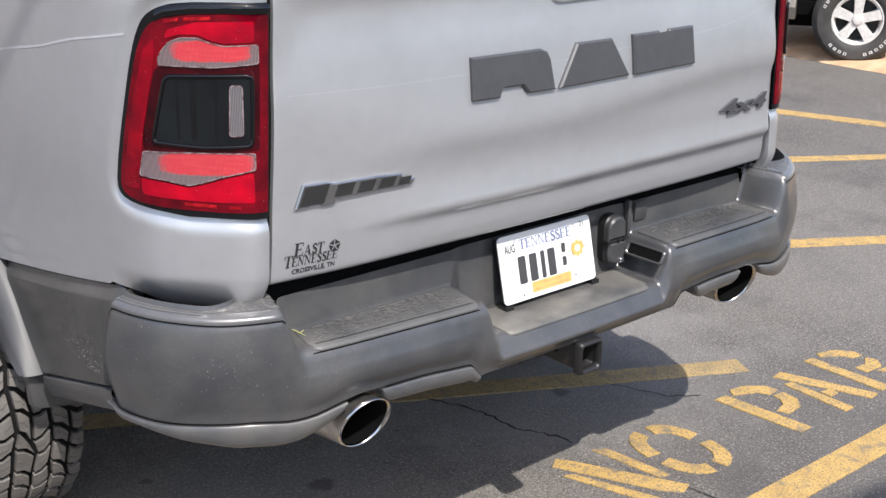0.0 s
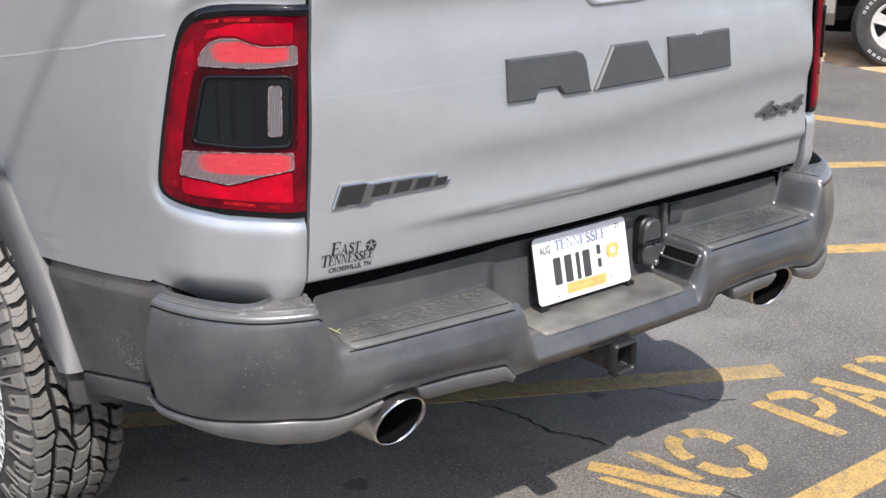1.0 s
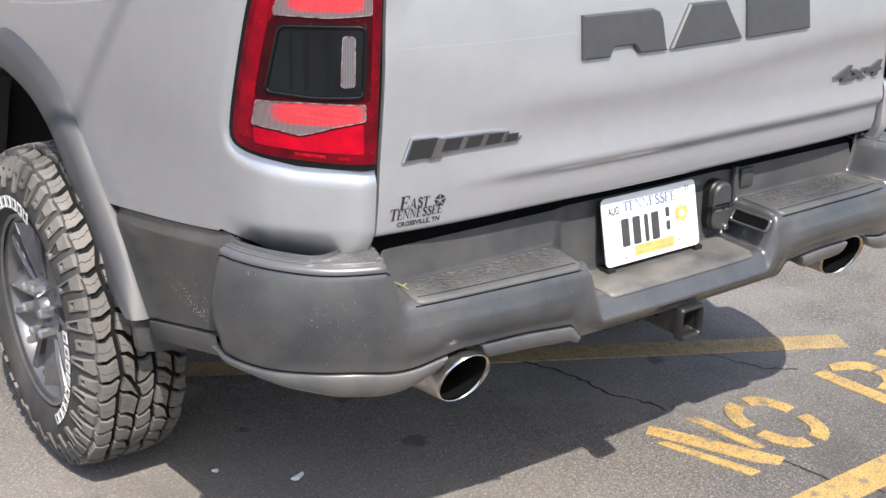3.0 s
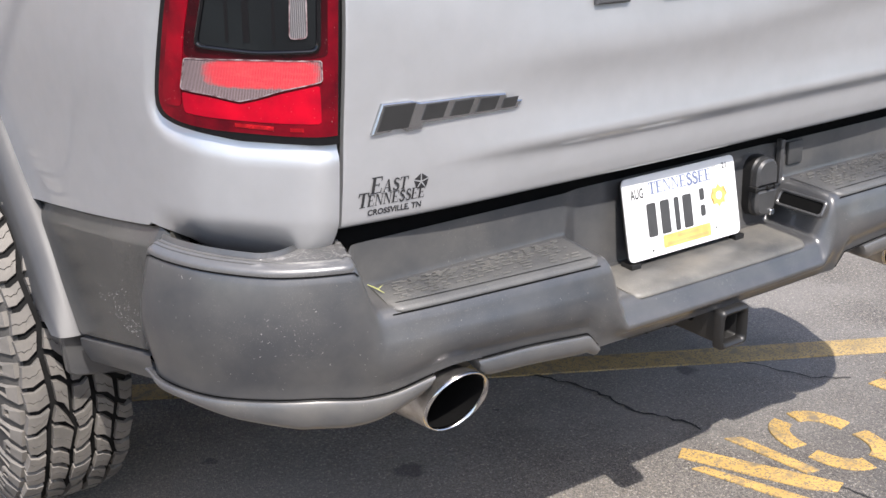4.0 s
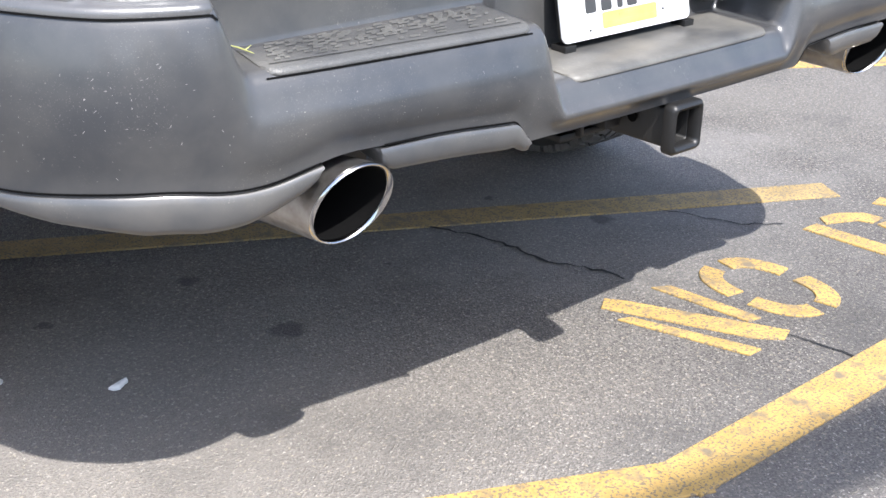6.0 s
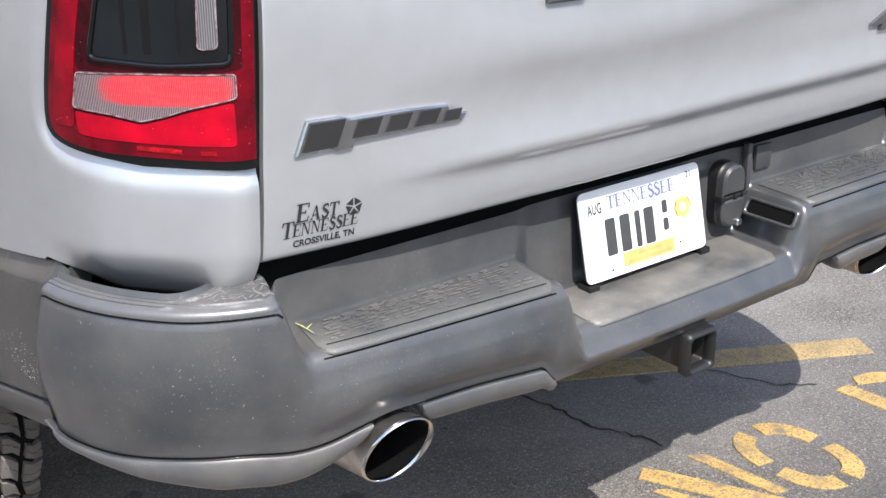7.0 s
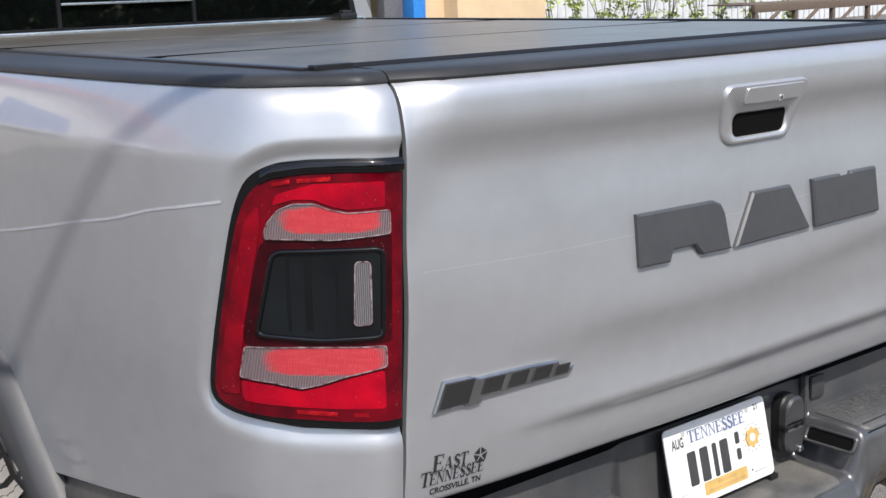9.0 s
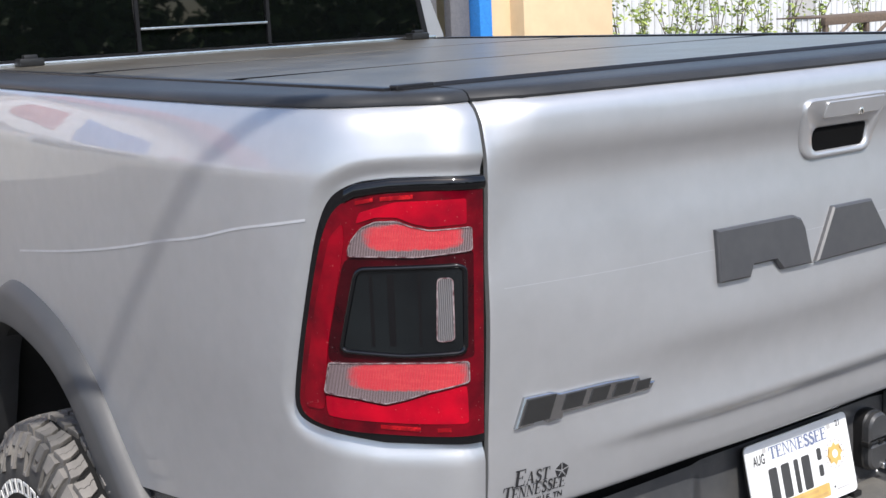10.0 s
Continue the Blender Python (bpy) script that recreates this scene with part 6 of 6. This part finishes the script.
# deck with posts
YD = 19.0
deck = empty("wooden_deck", "weathered wooden deck frame", "deck")
dx0, dx1 = ahead(1.344, YD), ahead(1.70, YD)
link_mesh("beam", box((dx0, YD, .60), (dx1, YD + .15, .80), .01), WOOD, deck)
for k in range(5):
    x = dx0 + .1 + k * (dx1 - dx0 - .2) / 4
    link_mesh("post", box((x - .06, YD + .02, 0), (x + .06, YD + .14, .6), .008), WOOD, deck)
    link_mesh("brace", tube([(x, YD - .02, .1), (x + .9, YD - .02, .6)], .05, 6), WOOD, deck)
for k in range(9):
    link_mesh("board", box((dx0, YD + .16 + k * .16, .78), (dx1, YD + .30 + k * .16, .815), .004), WOOD, deck)


def leaf_cloud(centres, count, size, seed):
    rnd = random.Random(seed)
    v, f = [], []
    for k in range(count):
        c, r = rnd.choice(centres)
        d = Vector((rnd.gauss(0, 1), rnd.gauss(0, 1), rnd.gauss(0, 1)))
        p = Vector(c) + d.normalized() * r * rnd.random() ** .45
        a = Vector((rnd.gauss(0, 1), rnd.gauss(0, 1), rnd.gauss(0, .6))).normalized()
        b = a.cross(Vector((rnd.gauss(0, 1), rnd.gauss(0, 1), rnd.gauss(0, 1)))).normalized()
        s = size * rnd.uniform(.6, 1.3)
        i = len(v)
        v += [p - a * s, p + b * s * .45, p + a * s, p - b * s * .45]
        f.append([i, i + 1, i + 2, i + 3])
    return [tuple(p) for p in v], f


def shrub(x, y, h, seed):
    rnd = random.Random(seed)
    e = empty("shrub", "loose leafy shrub before the white siding", "shrub", (x, y, 0), "shrubs along the shed")
    tips = []
    for k in range(5):
        q = [Vector((0, 0, 0))]
        d = Vector((rnd.uniform(-.35, .35), rnd.uniform(-.25, .25), 1))
        for j in range(5):
            q.append(q[-1] + d.normalized() * h / 5)
            d += Vector((rnd.uniform(-.3, .3), rnd.uniform(-.3, .3), 0))
            tips.append((tuple(q[-1]), h * .10))
        link_mesh("stem", tube(q, [.018, .014, .011, .008, .006, .004], 6), BARK, e)
    link_mesh("foliage", leaf_cloud(tips[3:], 300, .075, seed), LEAF, e, smooth=False)


for i, (k, y, h) in enumerate(((.975, 21.5, 2.6), (1.02, 22.0, 1.6), (1.06, 21.0, 1.9), (1.10, 22.0, 2.2), (1.14, 21.0, 2.9), (1.18, 22.0, 2.7), (1.23, 21.5, 2.3), (1.27, 21.0, 2.6), (1.33, 22, 2.4), (1.42, 22, 2.0))):
    shrub(ahead(k, y), y, h, 30 + i)


def tree(x, y, h, seed):
    rnd = random.Random(seed)
    e = empty("tree", "broad dark leafy roadside tree", "tree", (x, y, 0), "trees across the road")
    trunk = tube([(0, 0, 0), (.1, .05, h * .25), (.05, .1, h * .5), (.1, 0, h * .8)], [.28, .22, .15, .05], 10)
    limbs, cl = [trunk], []
    for k in range(11):
        a, z = rnd.uniform(0, 6.28), h * (.10 + .65 * k / 10)
        r = h * rnd.uniform(.18, .36)
        tip = Vector((r * math.cos(a), r * math.sin(a), z + h * rnd.uniform(.08, .25)))
        limbs.append(tube([(.06, .05, z), tuple(Vector((.06, .05, z)).lerp(tip, .5) + Vector((0, 0, .15))), tuple(tip)], [.09, .05, .02], 6))
        cl += [(tuple(tip), h * .14), (tuple(tip * .7 + Vector((0, 0, z * .35))), h * .12)]
    link_mesh("trunk", join(*limbs), BARK, e)
    link_mesh("crown", leaf_cloud(cl, 5200, .30, seed), LEAFDARK, e, smooth=False)


for i, (x, y, h) in enumerate(((-30, -31, 9), (-19, -35, 10), (-9, -32, 9), (1, -35, 10), (11, -31, 9), (22, -34, 10))):
    tree(x, y, h, 60 + i)

# thick hedge along the road behind
rnd = random.Random(11)
hedge = [((x + rnd.uniform(-.6, .6), -15.5 + rnd.uniform(-.7, .7), z), .9) for x in np.arange(-34, 28, 1.0) for z in (.7, 1.5, 2.3)]
tagged(link_mesh("hedge", leaf_cloud(hedge, 56000, .20, 12), LEAFDARK, smooth=False), "tall dense dark green roadside hedge", "hedge", kind="stuff")

# shop standing askew ahead on the driver's side, which the bed side mirrors
shop = empty("roadside_shop", "long beige shop with a red roof edge and white sign", "building")
SHOP_AT = Matrix.Translation((-3.3, 13.0, 0)) @ Matrix.Rotation(radians(11), 4, "Z")


def shop_box(name, lo, hi, mat, parent, label="", bevel=.01):
    return link_mesh(name, moved(box(lo, hi, bevel), SHOP_AT), mat, parent, label)


shop_box("wall", (-60, 0, 0), (0, .3, 4.7), BEIGE, shop)
shop_box("fascia", (-60.2, -.25, 4.72), (.2, .3, 5.4), REDTRIM, shop, "red roof edge", .03)
shop_box("roof", (-60, .32, 4.72), (0, 2.0, 4.9), GREYM, shop)
shop_box("back_wall", (-60, 1.8, 0), (0, 2.0, 4.7), BEIGE, shop)
for u in (-60, -.2):
    shop_box("end_wall", (u, .31, 0), (u + .2, 1.79, 4.7), BEIGE, shop)
sign = shop_box("sign_board", (-13, -.12, 2.75), (-.4, -.003, 4.0), SIGNWHITE, shop, "white sign board with coloured shapes", .02)
for u, w, m in ((-1.2, .9, REDTRIM), (-2.6, 1.2, BLUE), (-4.4, 1.0, REDTRIM), (-6.2, 1.0, PLATEGREY), (-8.4, 1.4, BLUE), (-10.8, 1.2, REDTRIM)):
    shop_box("sign_shape", (u - w / 2, -.14, 3.05), (u + w / 2, -.121, 3.7), m, sign)
for u in (-2.5, -6.5, -11, -16, -21):
    w = shop_box("window", (u - 1.0, -.05, .9), (u + 1.0, -.003, 2.5), SIDING, shop, "", .02)
    shop_box("pane", (u - .9, -.075, 1.0), (u + .9, -.055, 2.4), GLASS, w)

# unseen overhead cable, added to throw a soft shadow band over the ground


def cable(x0, y0, slope, height, radius):
    """A sagging cable over the ground line through (x0, y0) along the sun's rays, between two poles."""
    cx, cy = x0 + height * SUN_TO.x / SUN_TO.z, y0 + height * SUN_TO.y / SUN_TO.z
    for d in (-30.0, 30.0):
        p = empty("added_pole", "unseen wooden pole with a cross arm, added to carry the cable", "utility pole", (cx + d, cy + slope * d, 0), "poles carrying the cables")
        link_mesh("pole", tube([(0, 0, 0), (0, 0, height + 1.6)], [.16, .11], 14), BARK, p)
        link_mesh("cross_arm", box((-.06, -.9, height + .9), (.06, .9, height + 1.05), .01), WOOD, p)
    pts = [(cx + d, cy + slope * d, height + 1.1 * (d / 30) ** 2) for d in np.linspace(-30, 30, 61)]
    tagged(link_mesh("shadow_cable", tube(pts, radius, 8), CABLEM), "unseen thick black cable, added to shade the ground", "cable", "overhead cables")


# unseen pole with a long arm, added to throw the bed side's slanting shadow
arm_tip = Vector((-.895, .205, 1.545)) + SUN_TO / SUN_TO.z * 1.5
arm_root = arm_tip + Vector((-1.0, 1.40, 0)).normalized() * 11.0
caster_pole = empty("shadow_pole", "unseen grey pole with a long arm, added to cast a shadow", "pole", (arm_root.x, arm_root.y, 0))
link_mesh("pole", tube([(0, 0, 0), (0, 0, 3.5), (0, 0, arm_root.z + .25)], [.075, .062, .050], 16), GREYM, caster_pole)
link_mesh("base_plate", box((-.17, -.17, 0), (.17, .17, .03), .006), GREYM, caster_pole)
link_mesh("shadow_arm", tube([tuple((arm_root + (arm_tip - arm_root) * k) - Vector((arm_root.x, arm_root.y, 0))) for k in (0, .3, .6, .9, 1)], [.022, .020, .018, .016, .015], 12), GREYM, caster_pole)
link_mesh("stay", tube([(0, 0, arm_root.z - .8), tuple((arm_root + (arm_tip - arm_root) * .25) - Vector((arm_root.x, arm_root.y, .04)))], .02, 8), GREYM, caster_pole)
cable(.134, -.325, -.147, 5.0, .075)

# ---- parked car past the verge ----
suv = empty("parked_car", "pale parked car with white-lettered tyres", "car")
W0 = Vector((6.52, 3.27, 0.005))
axis = Vector((-.53, .85, 0)).normalized()
out = Vector((-.85, -.53, 0)).normalized()
SM = Matrix((( -axis.x, -out.x, 0, W0.x), (-axis.y, -out.y, 0, W0.y), (0, 0, 1, W0.z), (0, 0, 0, 1)))


def suv_pt(u, v, z):
    """u along the car from the near wheel (bonnet negative), v into the car, z up."""
    return SM @ Vector((u, v, z))


def suv_loft(secs, mat, name, label="", angle=30):
    v, f = grid([[tuple(suv_pt(*p)) for p in s] for s in secs], close_v=True)
    m = len(secs[0])
    return link_mesh(name, (v, f + [list(range(m)), list(range(len(v) - m, len(v)))]), mat, suv, label, angle=angle)


def cs(u, z0, z1, z2, v0=.0, w=1.72):
    return [(u, v0 + .08, z0), (u, v0, z0 + .1), (u, v0, z1 - .08), (u, v0 + .05, z1), (u, v0 + .2, z2), (u, w - v0 - .2, z2), (u, w - v0 - .05, z1), (u, w - v0, z1 - .08), (u, w - v0, z0 + .1), (u, w - v0 - .08, z0)]


suv_loft([cs(-.86, .36, .68, .70, .15), cs(-.80, .30, .80, .84, .07), cs(-.46, .30, .92, .96, .02)], SUVPAINT, "front_end", "pale painted nose and bumper")
suv_loft([cs(-.46, .74, .94, .98, .02), cs(.0, .78, .98, 1.02), cs(.46, .74, 1.0, 1.05)], SUVPAINT, "wing")
suv_loft([cs(.46, .34, 1.0, 1.08), cs(.9, .34, 1.02, 1.55), cs(1.2, .34, 1.02, 1.70), cs(3.4, .34, 1.04, 1.70), cs(3.75, .40, 1.0, 1.1)], SUVPAINT, "cabin")
for u in (.0, 2.7):
    R, rr = .332, .182
    m = SM @ Matrix.Translation((u, .02, R)) @ Matrix.Rotation(radians(90), 4, "X")
    w = link_mesh("wheel", lathe([(rr - .01, .03), (rr, .042), (rr + .008, .04), (rr - .02, .01), (rr - .03, -.16)], 48, m), SUVRIM, suv, "five-spoke silver alloy wheel")
    link_mesh("tyre", lathe([(rr - .01, .02), (rr + .012, .045), (rr + .05, .06), (R - .04, .055), (R - .012, .03), (R, .0), (R, -.16), (R - .04, -.2), (rr, -.18)], 56, m), RUBBER, w)
    for cnt, a0, a1 in ((7, 105, 165), (11, -75, 30), (4, 225, 262)):
        tagged(link_mesh("raised_lettering", moved(side_bars(.262, cnt, a0, a1, .021, .062, .55), m), WHITERUB, w, "raised white strokes", smooth=False), kind="stuff")
    link_mesh("hub", lathe([(.0001, .048), (.03, .046), (.045, .03), (.06, .0)], 24, m), SUVRIM, w)
    link_mesh("brake_disc", lathe([(.0001, -.06), (.15, -.06), (.15, -.08)], 30, m), STEEL, w)
    for k in range(5):
        a = 2 * math.pi * k / 5 + .3
        c, s = math.cos(a), math.sin(a)
        link_mesh("spoke", grid([[tuple(m @ Vector((r * c - t * s, r * s + t * c, z))) for t, z in ((-w2 * 1.1, z0 - .05), (-w2, z0), (w2, z0), (w2 * 1.1, z0 - .05))] for r, w2, z0 in ((.03, .030, .03), (.10, .032, .034), (.145, .036, .036), (.185, .046, .034))]), SUVRIM, w, angle=30)
suv_loft([cs(-.7, .22, .5, .52, .25), cs(3.6, .22, .5, .52, .25)], BLACK, "floor_pan")

# dry grass blade lying in the corner of the step pad
tagged(link_mesh("grass_blade", join(tube([(-.709, .062, .7625), (-.7075, .04, .7635), (-.705, .013, .7620)], [.0005, .0011, .0005], 6), tube([(-.7065, .03, .7625), (-.695, .034, .766)], [.001, .0004], 5)), STRAW), "yellow-green dry grass blade on the step pad", "grass blade")
